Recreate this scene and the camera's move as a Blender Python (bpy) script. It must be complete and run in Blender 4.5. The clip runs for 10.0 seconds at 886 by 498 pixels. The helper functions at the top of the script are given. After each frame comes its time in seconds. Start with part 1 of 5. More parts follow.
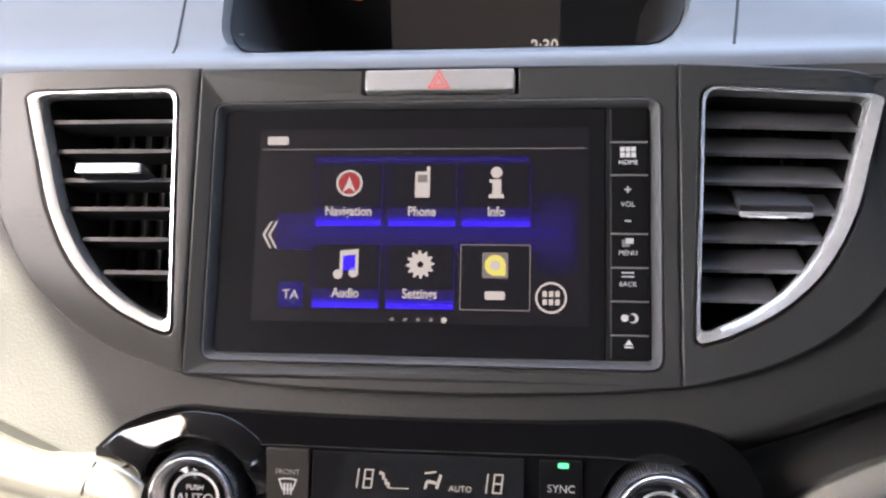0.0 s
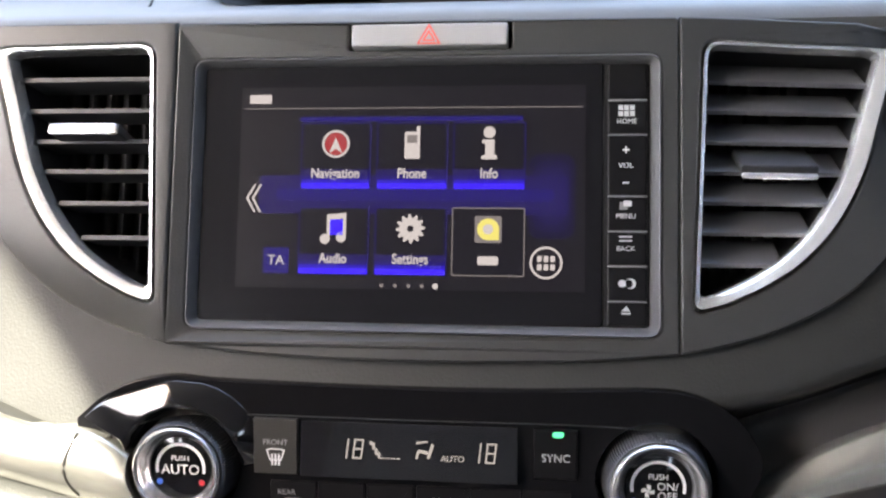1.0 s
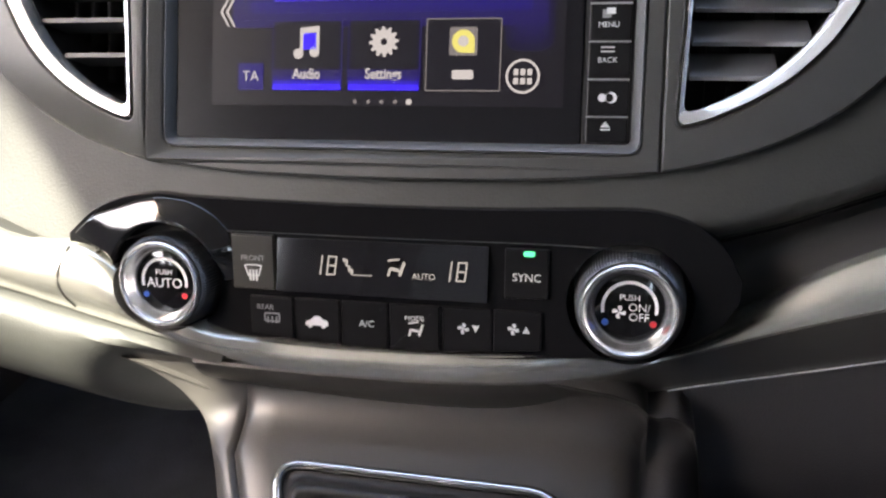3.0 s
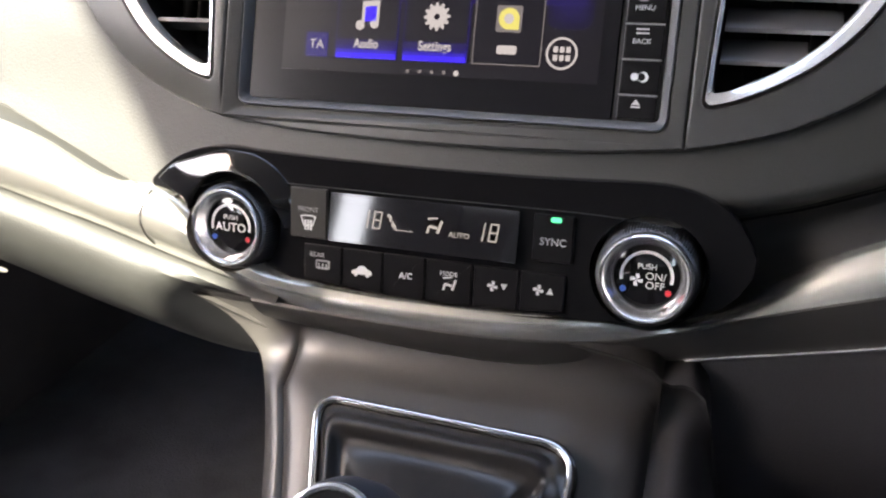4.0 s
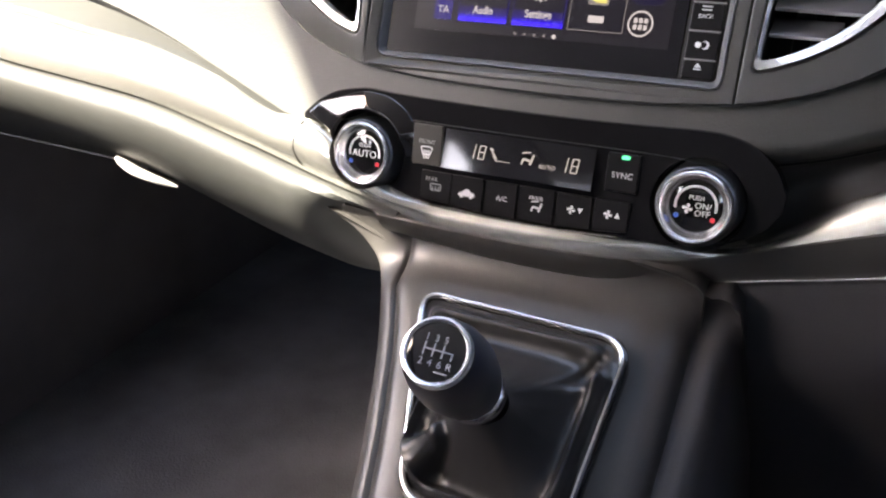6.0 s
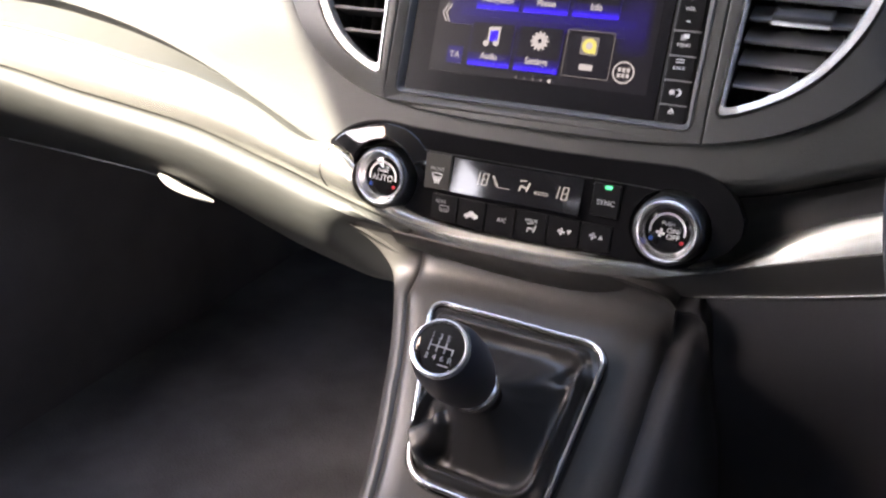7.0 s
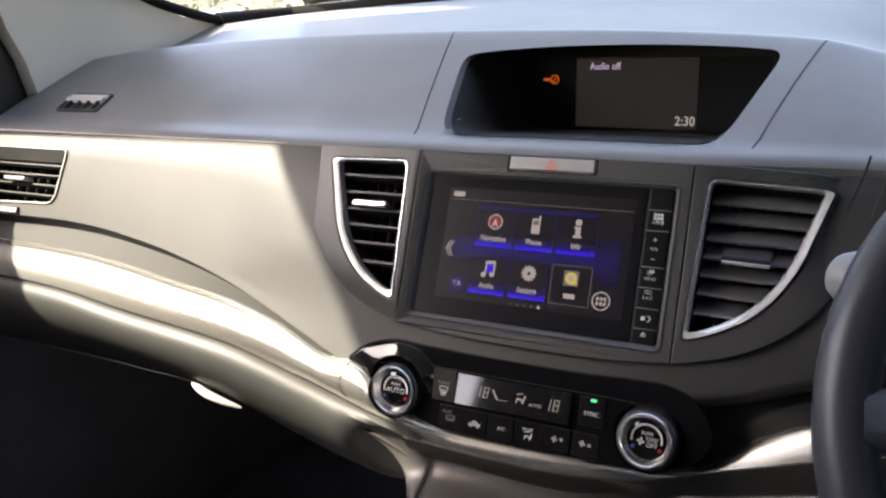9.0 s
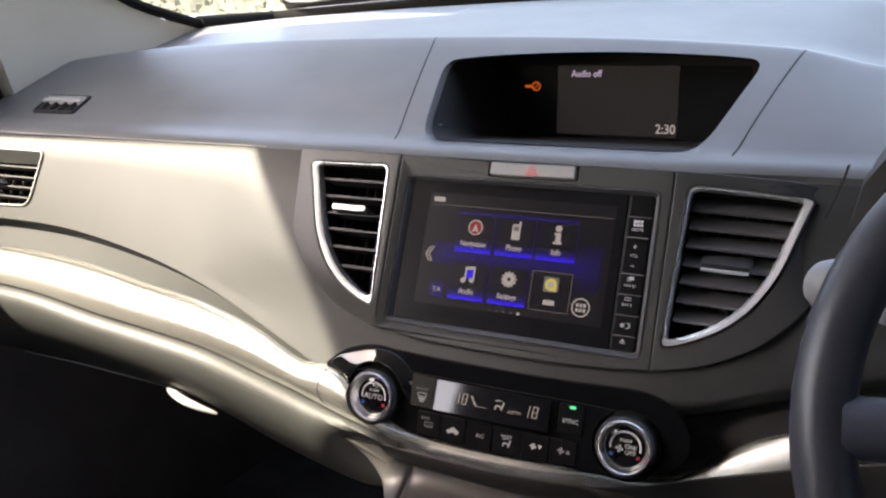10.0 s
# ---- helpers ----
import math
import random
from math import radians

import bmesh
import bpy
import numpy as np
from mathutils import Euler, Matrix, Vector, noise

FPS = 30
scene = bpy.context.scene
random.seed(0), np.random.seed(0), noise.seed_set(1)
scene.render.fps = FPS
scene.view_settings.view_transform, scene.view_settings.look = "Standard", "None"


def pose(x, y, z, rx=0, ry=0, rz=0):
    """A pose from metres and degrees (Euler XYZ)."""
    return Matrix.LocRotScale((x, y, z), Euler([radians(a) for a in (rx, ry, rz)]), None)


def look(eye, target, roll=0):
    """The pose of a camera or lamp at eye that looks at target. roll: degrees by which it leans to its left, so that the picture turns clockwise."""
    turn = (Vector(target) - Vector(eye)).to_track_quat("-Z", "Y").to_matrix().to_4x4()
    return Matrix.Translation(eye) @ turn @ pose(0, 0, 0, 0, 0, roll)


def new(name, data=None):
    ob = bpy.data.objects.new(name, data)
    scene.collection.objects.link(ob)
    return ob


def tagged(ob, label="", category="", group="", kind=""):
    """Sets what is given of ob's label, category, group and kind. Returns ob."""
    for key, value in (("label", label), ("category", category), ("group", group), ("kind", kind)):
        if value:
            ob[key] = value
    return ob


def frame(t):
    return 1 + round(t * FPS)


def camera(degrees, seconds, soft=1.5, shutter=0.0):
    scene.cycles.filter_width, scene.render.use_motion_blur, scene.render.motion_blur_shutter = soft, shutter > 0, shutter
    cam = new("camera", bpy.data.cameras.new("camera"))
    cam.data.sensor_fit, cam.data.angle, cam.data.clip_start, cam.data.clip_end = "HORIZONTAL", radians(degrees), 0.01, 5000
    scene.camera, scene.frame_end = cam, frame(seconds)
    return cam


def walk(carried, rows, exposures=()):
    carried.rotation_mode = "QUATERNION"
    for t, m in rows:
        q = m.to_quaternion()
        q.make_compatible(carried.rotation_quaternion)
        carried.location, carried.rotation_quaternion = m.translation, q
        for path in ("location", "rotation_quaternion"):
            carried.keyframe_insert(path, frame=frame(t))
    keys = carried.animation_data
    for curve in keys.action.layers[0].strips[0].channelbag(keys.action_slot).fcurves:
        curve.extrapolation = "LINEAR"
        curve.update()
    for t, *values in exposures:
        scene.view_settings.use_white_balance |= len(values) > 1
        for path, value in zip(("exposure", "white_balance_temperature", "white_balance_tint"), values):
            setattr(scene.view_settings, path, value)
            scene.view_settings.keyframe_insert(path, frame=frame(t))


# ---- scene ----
cam = camera(55.4, 10.0, soft=2.2, shutter=0.4)
PATH = [
    (0, (0.0509, -0.3698, 0.7063), (-0.1835, 1.5536, 0.2109), -1.21),
    (0.5, (0.0539, -0.3539, 0.706), (-0.1647, 1.5586, 0.1633), -1.58),
    (1, (0.0498, -0.3555, 0.7063), (-0.1653, 1.5409, 0.1086), -1.30),
    (1.5, (0.069, -0.3529, 0.7007), (-0.1836, 1.5059, 0.0071), -1.90),
    (2, (0.0739, -0.3554, 0.6976), (-0.2047, 1.4591, -0.0962), -2.58),
    (2.5, (0.0827, -0.351, 0.6888), (-0.2418, 1.4294, -0.1627), -3.04),
    (2.7, (0.087, -0.346, 0.6818), (-0.2614, 1.4285, -0.1725), -3.20),
    (3.8, (0.1261, -0.3678, 0.6732), (-0.4806, 1.3325, -0.1875), -2.23),
    (4, (0.1308, -0.3723, 0.6769), (-0.4992, 1.3149, -0.1929), -2.32),
    (4.5, (0.1483, -0.4013, 0.6854), (-0.5913, 1.2348, -0.1956), -2.91),
    (5, (0.1563, -0.4233, 0.6831), (-0.6256, 1.1873, -0.2082), -2.65),
    (5.5, (0.1589, -0.447, 0.6818), (-0.6485, 1.1483, -0.2144), -2.03),
    (5.7, (0.1619, -0.4542, 0.6833), (-0.6466, 1.1409, -0.2123), -1.61),
    (6.8, (0.1917, -0.5167, 0.7135), (-0.649, 1.0708, -0.1657), -0.30),
    (7, (0.2003, -0.5248, 0.7208), (-0.6491, 1.0667, -0.1428), -0.32),
    (7.5, (0.2129, -0.5462, 0.7374), (-0.6557, 1.0876, -0.0219), -0.59),
    (8, (0.2188, -0.5623, 0.7544), (-0.6704, 1.0982, 0.0821), -0.85),
    (8.5, (0.2266, -0.5696, 0.7693), (-0.6788, 1.1171, 0.1903), -1.36),
    (9, (0.231, -0.5835, 0.7851), (-0.684, 1.1243, 0.2887), -1.40),
    (9.5, (0.2303, -0.5833, 0.7837), (-0.6643, 1.144, 0.319), -0.68),
    (10, (0.2306, -0.58, 0.7821), (-0.6471, 1.1522, 0.3034), -0.62),
]
EXPOSURES = [(0, 4.26, 8500, 19), (1.5, 4.40, 8400, 15), (2.5, 4.36, 8400, 15), (4.5, 4.32, 8400, 17), (5.5, 4.50, 8400, 18), (7.0, 4.45, 8500, 20), (7.5, 4.14, 8500, 20), (8.0, 3.60, 8600, 20), (8.5, 3.46, 8700, 20), (9.0, 3.44, 8700, 20), (10.0, 3.42, 8800, 20)]
walk(cam, [(t, look(eye, target, roll)) for t, eye, target, roll in PATH], EXPOSURES)

# ------------------------------------------------------------ world, sun, exposure
SUN = Vector((-0.507, -0.507, 0.697)).normalized()
world = bpy.data.worlds.new("sky_world")
scene.world = world
world.use_nodes = True
wn, wl = world.node_tree.nodes, world.node_tree.links
sky = wn.new("ShaderNodeTexSky")
sky.sky_type, sky.sun_disc = "NISHITA", False
sky.sun_elevation = math.asin(SUN.z)
sky.sun_rotation = math.atan2(SUN.x, SUN.y)
wl.new(sky.outputs[0], wn["Background"].inputs[0])
wn["Background"].inputs[1].default_value = 0.15
sun_data = bpy.data.lights.new("sun", "SUN")
sun_data.energy, sun_data.angle, sun_data.color = 1.85, radians(0.8), (0.895, 0.99, 0.975)
sun = new("sun", sun_data)
sun.matrix_world = look(SUN * 6, (0, 0, 0))


# ------------------------------------------------------------ materials
def material(name, color, rough=0.5, metal=0.0, grain=0.0, grain_scale=900.0, mottle=0.12, coat=0.0, spec=0.5, mottle_scale=9.0, rough_var=0.06):
    m = bpy.data.materials.new(name)
    m.use_nodes = True
    n, l = m.node_tree.nodes, m.node_tree.links
    b = n["Principled BSDF"]
    b.inputs["Metallic"].default_value = metal
    b.inputs["Coat Weight"].default_value = coat
    b.inputs["Coat Roughness"].default_value = 0.06
    b.inputs["Specular IOR Level"].default_value = spec
    co = n.new("ShaderNodeTexCoord")
    big = n.new("ShaderNodeTexNoise")
    big.inputs["Scale"].default_value, big.inputs["Detail"].default_value = mottle_scale, 5
    l.new(co.outputs["Object"], big.inputs["Vector"])
    ramp = n.new("ShaderNodeMapRange")
    ramp.inputs["From Min"].default_value, ramp.inputs["From Max"].default_value = 0.3, 0.7
    ramp.inputs["To Min"].default_value, ramp.inputs["To Max"].default_value = 1 - mottle, 1 + mottle
    l.new(big.outputs["Fac"], ramp.inputs["Value"])
    mul = n.new("ShaderNodeMix")
    mul.data_type, mul.blend_type = "RGBA", "MULTIPLY"
    mul.inputs["Factor"].default_value = 1.0
    mul.inputs["A"].default_value = (*color, 1)
    l.new(ramp.outputs["Result"], mul.inputs["B"])
    l.new(mul.outputs["Result"], b.inputs["Base Color"])
    fine = n.new("ShaderNodeTexNoise")
    fine.inputs["Scale"].default_value, fine.inputs["Detail"].default_value = 60, 4
    l.new(co.outputs["Object"], fine.inputs["Vector"])
    rr = n.new("ShaderNodeMapRange")
    rr.inputs["To Min"].default_value, rr.inputs["To Max"].default_value = max(0.02, rough * (1 - rough_var)), min(1, rough * (1 + rough_var))
    l.new(fine.outputs["Fac"], rr.inputs["Value"])
    l.new(rr.outputs["Result"], b.inputs["Roughness"])
    if grain:
        v = n.new("ShaderNodeTexVoronoi")
        v.inputs["Scale"].default_value = grain_scale
        l.new(co.outputs["Object"], v.inputs["Vector"])
        bump = n.new("ShaderNodeBump")
        bump.inputs["Strength"].default_value, bump.inputs["Distance"].default_value = grain, 0.0006
        l.new(v.outputs["Distance"], bump.inputs["Height"])
        l.new(bump.outputs["Normal"], b.inputs["Normal"])
    return m


def lit(name, color, strength):
    m = bpy.data.materials.new(name)
    m.use_nodes = True
    b = m.node_tree.nodes["Principled BSDF"]
    b.inputs["Base Color"].default_value = (0.01, 0.01, 0.01, 1)
    b.inputs["Roughness"].default_value = 0.3
    b.inputs["Specular IOR Level"].default_value = 0.15
    b.inputs["Emission Color"].default_value = (*color, 1)
    b.inputs["Emission Strength"].default_value = strength
    return m


def tinted(name, color):
    m = bpy.data.materials.new(name)
    m.use_nodes = True
    n, l = m.node_tree.nodes, m.node_tree.links
    clear, gloss, mix, edge = n.new("ShaderNodeBsdfTransparent"), n.new("ShaderNodeBsdfGlossy"), n.new("ShaderNodeMixShader"), n.new("ShaderNodeFresnel")
    clear.inputs["Color"].default_value = (*color, 1)
    gloss.inputs["Roughness"].default_value = 0.02
    edge.inputs["IOR"].default_value = 1.5
    l.new(edge.outputs[0], mix.inputs[0])
    l.new(clear.outputs[0], mix.inputs[1])
    l.new(gloss.outputs[0], mix.inputs[2])
    l.new(mix.outputs[0], n["Material Output"].inputs["Surface"])
    return m


# grey see-through pane that cuts the light from the right
DIM_PANE = tinted("dimming_pane", (0.44, 0.44, 0.46))
CLEAR = tinted("windscreen_glass", (0.91, 0.93, 0.91))
PRIVACY = tinted("privacy_glass", (0.11, 0.11, 0.11))
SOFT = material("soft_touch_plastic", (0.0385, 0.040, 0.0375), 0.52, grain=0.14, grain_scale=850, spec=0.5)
# deck base is paler than the fascia to carry the sky's sheen
DECK_SHEEN = material("deck_sky_sheen", (0.152, 0.153, 0.154), 0.42, grain=0.10, grain_scale=800, spec=0.5)
POD = material("smooth_grey_plastic", (0.044, 0.0445, 0.043), 0.46, grain=0.08, grain_scale=1200, mottle=0.06, spec=0.6)
POD_DARK = material("dark_surround_plastic", (0.034, 0.033, 0.033), 0.5, mottle=0.06)
BEZEL = material("satin_grey_bezel", (0.10, 0.10, 0.102), 0.36, metal=0.0, mottle=0.05)
HAZ = material("hazard_grey_plastic", (0.42, 0.415, 0.41), 0.30, mottle=0.04, spec=0.9)
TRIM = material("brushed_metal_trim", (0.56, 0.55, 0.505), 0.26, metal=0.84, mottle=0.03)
FACE = material("panel_face_black", (0.008, 0.008, 0.009), 0.13, mottle=0.05, spec=0.18)
PIANO = material("gloss_black", (0.008, 0.008, 0.009), 0.1, mottle=0.05, coat=0.5)
GLASS_BLACK = material("screen_glass", (0.012, 0.012, 0.014), 0.2, mottle=0.03, spec=0.15)
BUTTON = material("button_black", (0.010, 0.010, 0.011), 0.3, mottle=0.05, spec=0.15)
BUTTON_GREY = material("button_grey", (0.040, 0.039, 0.035), 0.38, mottle=0.05, spec=0.3)
CHROME = material("satin_chrome", (0.97, 0.97, 0.96), 0.21, metal=0.75, mottle=0.03)
RING = material("dial_ring_chrome", (0.92, 0.92, 0.92), 0.25, metal=0.86, mottle=0.02)
POLISHED = material("polished_chrome", (0.85, 0.85, 0.86), 0.15, metal=1.0, mottle=0.02)
BRIGHT = material("bright_chrome", (0.96, 0.96, 0.96), 0.14, metal=0.6, mottle=0.02)
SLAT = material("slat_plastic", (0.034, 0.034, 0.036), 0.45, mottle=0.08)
DEEP = material("vent_duct_black", (0.007, 0.007, 0.008), 0.7, mottle=0.05)
KNURL = material("knurled_dial", (0.10, 0.10, 0.105), 0.34, metal=0.5, mottle=0.06)
RUBBER = material("knurled_rubber", (0.04, 0.04, 0.042), 0.5, mottle=0.08)
LEATHER = material("boot_leather", (0.020, 0.019, 0.019), 0.33, grain=0.05, grain_scale=1500, mottle=0.15, spec=0.55)
KNOB = material("knob_leather", (0.022, 0.023, 0.030), 0.36, grain=0.06, grain_scale=1500, mottle=0.1)
CONSOLE = material("console_plastic", (0.046, 0.043, 0.041), 0.36, grain=0.08, grain_scale=1400, spec=0.62)
# console plastic darkened for the shade on the driver's side
CONSOLE_SHADE = material("console_shade_plastic", (0.036, 0.034, 0.035), 0.45, grain=0.08, grain_scale=1400, spec=0.45)
# lit copy of the slat plastic, for the tilted slats by the driver
SLAT_LIT = material("lit_slat_plastic", (0.10, 0.10, 0.105), 0.36, mottle=0.08)
# blue in the hub colour stands in for reflected sky
HUB_SHEEN = material("hub_sky_sheen", (0.075, 0.080, 0.105), 0.45, grain=0.2, mottle=0.08)
# pale base colour stands in for sun on small edges, bars and the latch
SUN_PALE = material("sunlit_pale_plastic", (0.45, 0.44, 0.42), 0.45, mottle=0.06)
# rim leather tinted blue for its sky sheen
WHEEL_SHEEN = material("wheel_leather_sheen", (0.042, 0.044, 0.056), 0.38, grain=0.12, grain_scale=700)
KNEE = material("knee_panel_plastic", (0.044, 0.042, 0.045), 0.52, grain=0.2, mottle=0.1, spec=0.45)
# shaded copy of the metal trim, for the band's downturned face
TRIM_SHADE = material("trim_shade_side", (0.075, 0.072, 0.068), 0.34, metal=0.35, mottle=0.03)
LCD_GLASS = material("lcd_glass", (0.012, 0.012, 0.014), 0.06, mottle=0.03, spec=0.6)
DOOR = material("door_card_cloth", (0.10, 0.094, 0.102), 0.9, grain=0.4, grain_scale=400, mottle=0.2)
CARPET = material("carpet_black", (0.14, 0.142, 0.158), 0.95, grain=0.8, grain_scale=400, mottle=0.3)
LINER = material("headliner_fabric", (0.60, 0.565, 0.51), 0.85, grain=0.3, grain_scale=500, mottle=0.04)
ROOF_CLOTH = material("roof_cloth", (0.68, 0.655, 0.61), 0.9, grain=0.3, grain_scale=500, mottle=0.05)
FRIT = material("windscreen_frit", (0.01, 0.01, 0.01), 0.85, spec=0.1)
ASPHALT = material("asphalt", (0.085, 0.085, 0.087), 0.9, grain=0.6, grain_scale=60, mottle=0.25, mottle_scale=0.6)
STALK_GREY = material("stalk_grey_plastic", (0.24, 0.24, 0.245), 0.42, mottle=0.05)
LINE = material("seam_shadow", (0.012, 0.012, 0.012), 0.7)
WHITE_INK = material("white_print", (0.75, 0.75, 0.74), 0.5, mottle=0.02)
GREY_INK = material("grey_print", (0.27, 0.27, 0.27), 0.5, mottle=0.02)
RED_INK = material("red_print", (0.6, 0.03, 0.04), 0.5, mottle=0.02)
BLUE_INK = material("blue_print", (0.03, 0.12, 0.55), 0.5, mottle=0.02)
PINK = material("hazard_red", (0.85, 0.15, 0.13), 0.45, mottle=0.03)
BODY_RED = material("red_car_paint", (0.45, 0.03, 0.03), 0.25, coat=0.6, mottle=0.03)
BODY_SILVER = material("silver_car_paint", (0.45, 0.46, 0.48), 0.3, metal=0.4, coat=0.6, mottle=0.03)
L_BACK = lit("screen_backlight", (0.22, 0.20, 0.40), 0.0018)
L_WHITE = lit("screen_white", (0.85, 0.88, 1.0), 0.034)
L_BLUE = lit("screen_blue", (0.025, 0.008, 1.0), 0.07)
L_DEEP = lit("screen_deep_blue", (0.05, 0.03, 0.8), 0.012)
L_TILE = lit("screen_tile", (0.20, 0.18, 0.45), 0.0014)
L_MID = lit("screen_mid_blue", (0.03, 0.012, 1.0), 0.03)
L_FAINT = [lit("screen_faint_blue", (0.14, 0.10, 0.8), 0.0024), lit("screen_faint_blue", (0.12, 0.08, 0.85), 0.0036), lit("screen_faint_blue", (0.11, 0.07, 0.9), 0.0048)]
L_HAZE = lit("screen_blue_haze", (0.10, 0.06, 0.9), 0.0065)
L_GREY = lit("screen_grey", (0.7, 0.7, 0.8), 0.015)
L_RED = lit("screen_red", (0.9, 0.12, 0.16), 0.022)
L_YELLOW = lit("screen_yellow", (0.8, 0.8, 0.25), 0.05)
L_GREEN = lit("led_green", (0.02, 0.9, 0.4), 0.12)
L_AMBER = lit("telltale_amber", (1.0, 0.2, 0.04), 0.04)
L_DIGIT = lit("lcd_digit", (0.82, 0.84, 0.9), 0.032)
L_TEXT = lit("lcd_text_lilac", (0.65, 0.6, 1.0), 0.05)
L_INFO = lit("info_backlight", (0.6, 0.6, 0.68), 0.0022)


# ------------------------------------------------------------ mesh helpers
TH = math.atan(0.404)
STACK = Matrix(((1, 0, 0, 0), (0, math.sin(TH), -math.cos(TH), 0), (0, math.cos(TH), math.sin(TH), 0.62), (0, 0, 0, 1)))
EYE4 = Matrix.Identity(4)


def finish(name, bm, mat, parent=None, label="", angle=40):
    bmesh.ops.recalc_face_normals(bm, faces=bm.faces)
    me = bpy.data.meshes.new(name)
    bm.to_mesh(me)
    bm.free()
    return place(name, me, mat, parent, label, angle)


def place(name, me, mat, parent=None, label="", angle=40):
    me.materials.clear()
    me.materials.append(mat)
    rounded = [p.use_smooth for p in me.polygons]
    me.set_sharp_from_angle(angle=radians(angle))
    me.polygons.foreach_set("use_smooth", rounded)
    ob = new(name, me)
    ob.parent = parent
    if label:
        ob["label"] = label
    return ob


part = finish


def thing(name, label, category, at=(0, 0, 0), group="", kind=""):
    ob = new(name)
    ob.empty_display_size = 0.02
    return tagged(ob, label, category, group, kind)


def arc_corner(pts, radius, seg=5):
    """A closed outline with rounded corners; radius a number or one for each point."""
    out = []
    n = len(pts)
    for i in range(n):
        r = radius[i] if isinstance(radius, (list, tuple)) else radius
        p, a, b = Vector(pts[i]), Vector(pts[i - 1]), Vector(pts[(i + 1) % n])
        if r <= 0:
            out.append(tuple(p))
            continue
        da, db = (a - p), (b - p)
        ra, rb = min(r, da.length * 0.49), min(r, db.length * 0.49)
        s, e = p + da.normalized() * ra, p + db.normalized() * rb
        for k in range(seg + 1):
            f = k / seg
            out.append(tuple((1 - f) ** 2 * s + 2 * f * (1 - f) * p + f * f * e))
    return out


def rect(u0, v0, u1, v1, r=0.0, seg=4):
    return arc_corner([(u0, v0), (u1, v0), (u1, v1), (u0, v1)], r, seg)


def spline(pts, seg=6):
    """An open smooth line through points."""
    P = [Vector(p) for p in pts]
    P = [P[0] * 2 - P[1]] + P + [P[-1] * 2 - P[-2]]
    out = []
    for i in range(1, len(P) - 2):
        a, b, c, d = P[i - 1], P[i], P[i + 1], P[i + 2]
        for k in range(seg):
            t = k / seg
            out.append(tuple(0.5 * ((2 * b) + (c - a) * t + (2 * a - 5 * b + 4 * c - d) * t * t + (3 * b - a - 3 * c + d) * t ** 3)))
    out.append(tuple(P[-2]))
    return out


def inset(pts, d):
    """A closed outline moved inwards by d."""
    n = len(pts)
    area = sum(pts[i][0] * pts[(i + 1) % n][1] - pts[(i + 1) % n][0] * pts[i][1] for i in range(n))
    sg = 1 if area > 0 else -1
    out = []
    for i in range(n):
        a, p, b = Vector(pts[i - 1]), Vector(pts[i]), Vector(pts[(i + 1) % n])
        e1, e2 = (p - a), (b - p)
        if e1.length < 1e-7 or e2.length < 1e-7:
            e1 = e2 = b - a
        n1, n2 = Vector((-e1.y, e1.x)).normalized(), Vector((-e2.y, e2.x)).normalized()
        m = (n1 + n2)
        m = m.normalized() if m.length > 1e-6 else n1
        k = 1 / max(0.5, m.dot(n1))
        out.append(tuple(p + m * d * sg * k))
    return out


def prism(outline, w0, w1, bevel=0.0, M=STACK, bm=None):
    """A plate over an outline in the plane of M, from depth w0 to w1, with a rounded upper edge."""
    bm = bm or bmesh.new()
    rings = [(outline, w0)]
    if bevel:
        s = 1 if w1 > w0 else -1
        rings += [(outline, w1 - s * bevel), (inset(outline, bevel * 0.3), w1 - s * bevel * 0.3), (inset(outline, bevel), w1)]
    else:
        rings.append((outline, w1))
    vs = [[bm.verts.new(M @ Vector((p[0], p[1], w))) for p in o] for o, w in rings]
    n = len(outline)
    for a, b in zip(vs, vs[1:]):
        for i in range(n):
            bm.faces.new((a[i], a[(i + 1) % n], b[(i + 1) % n], b[i])).smooth = True
    bm.faces.new(vs[0])
    bm.faces.new(vs[-1])
    return bm


def holed(outlines, w0, w1, bevel=0.0, M=STACK):
    """A plate with holes: the first outline is the rim, the others are cut out of it."""
    cu = bpy.data.curves.new("outline", "CURVE")
    cu.dimensions, cu.fill_mode = "2D", "BOTH"
    cu.extrude, cu.bevel_depth, cu.bevel_resolution, cu.offset = (w1 - w0) / 2 - bevel, bevel, 2, -bevel
    for o in outlines:
        if sum(o[i][0] * o[(i + 1) % len(o)][1] - o[(i + 1) % len(o)][0] * o[i][1] for i in range(len(o))) < 0:
            o = o[::-1]
        sp = cu.splines.new("POLY")
        sp.points.add(len(o) - 1)
        for q, p in zip(sp.points, o):
            q.co = (p[0], p[1], 0, 1)
        sp.use_cyclic_u = True
    ob = new("outline", cu)
    me = bpy.data.meshes.new_from_object(ob.evaluated_get(bpy.context.evaluated_depsgraph_get()))
    bpy.data.objects.remove(ob)
    bpy.data.curves.remove(cu)
    me.polygons.foreach_set("use_smooth", [abs(p.normal.z) < 0.99 for p in me.polygons])
    me.transform(M @ Matrix.Translation((0, 0, (w0 + w1) / 2)))
    return me


def loft(rings, closed=True, caps=True, bm=None):
    """Skin over rings of points; closed: each ring is a loop."""
    bm = bm or bmesh.new()
    vs = [[bm.verts.new(p) for p in r] for r in rings]
    n = len(rings[0])
    for a, b in zip(vs, vs[1:]):
        for i in range(n if closed else n - 1):
            bm.faces.new((a[i], a[(i + 1) % n], b[(i + 1) % n], b[i])).smooth = True
    if caps and closed:
        bm.faces.new(vs[0])
        bm.faces.new(vs[-1])
    return bm


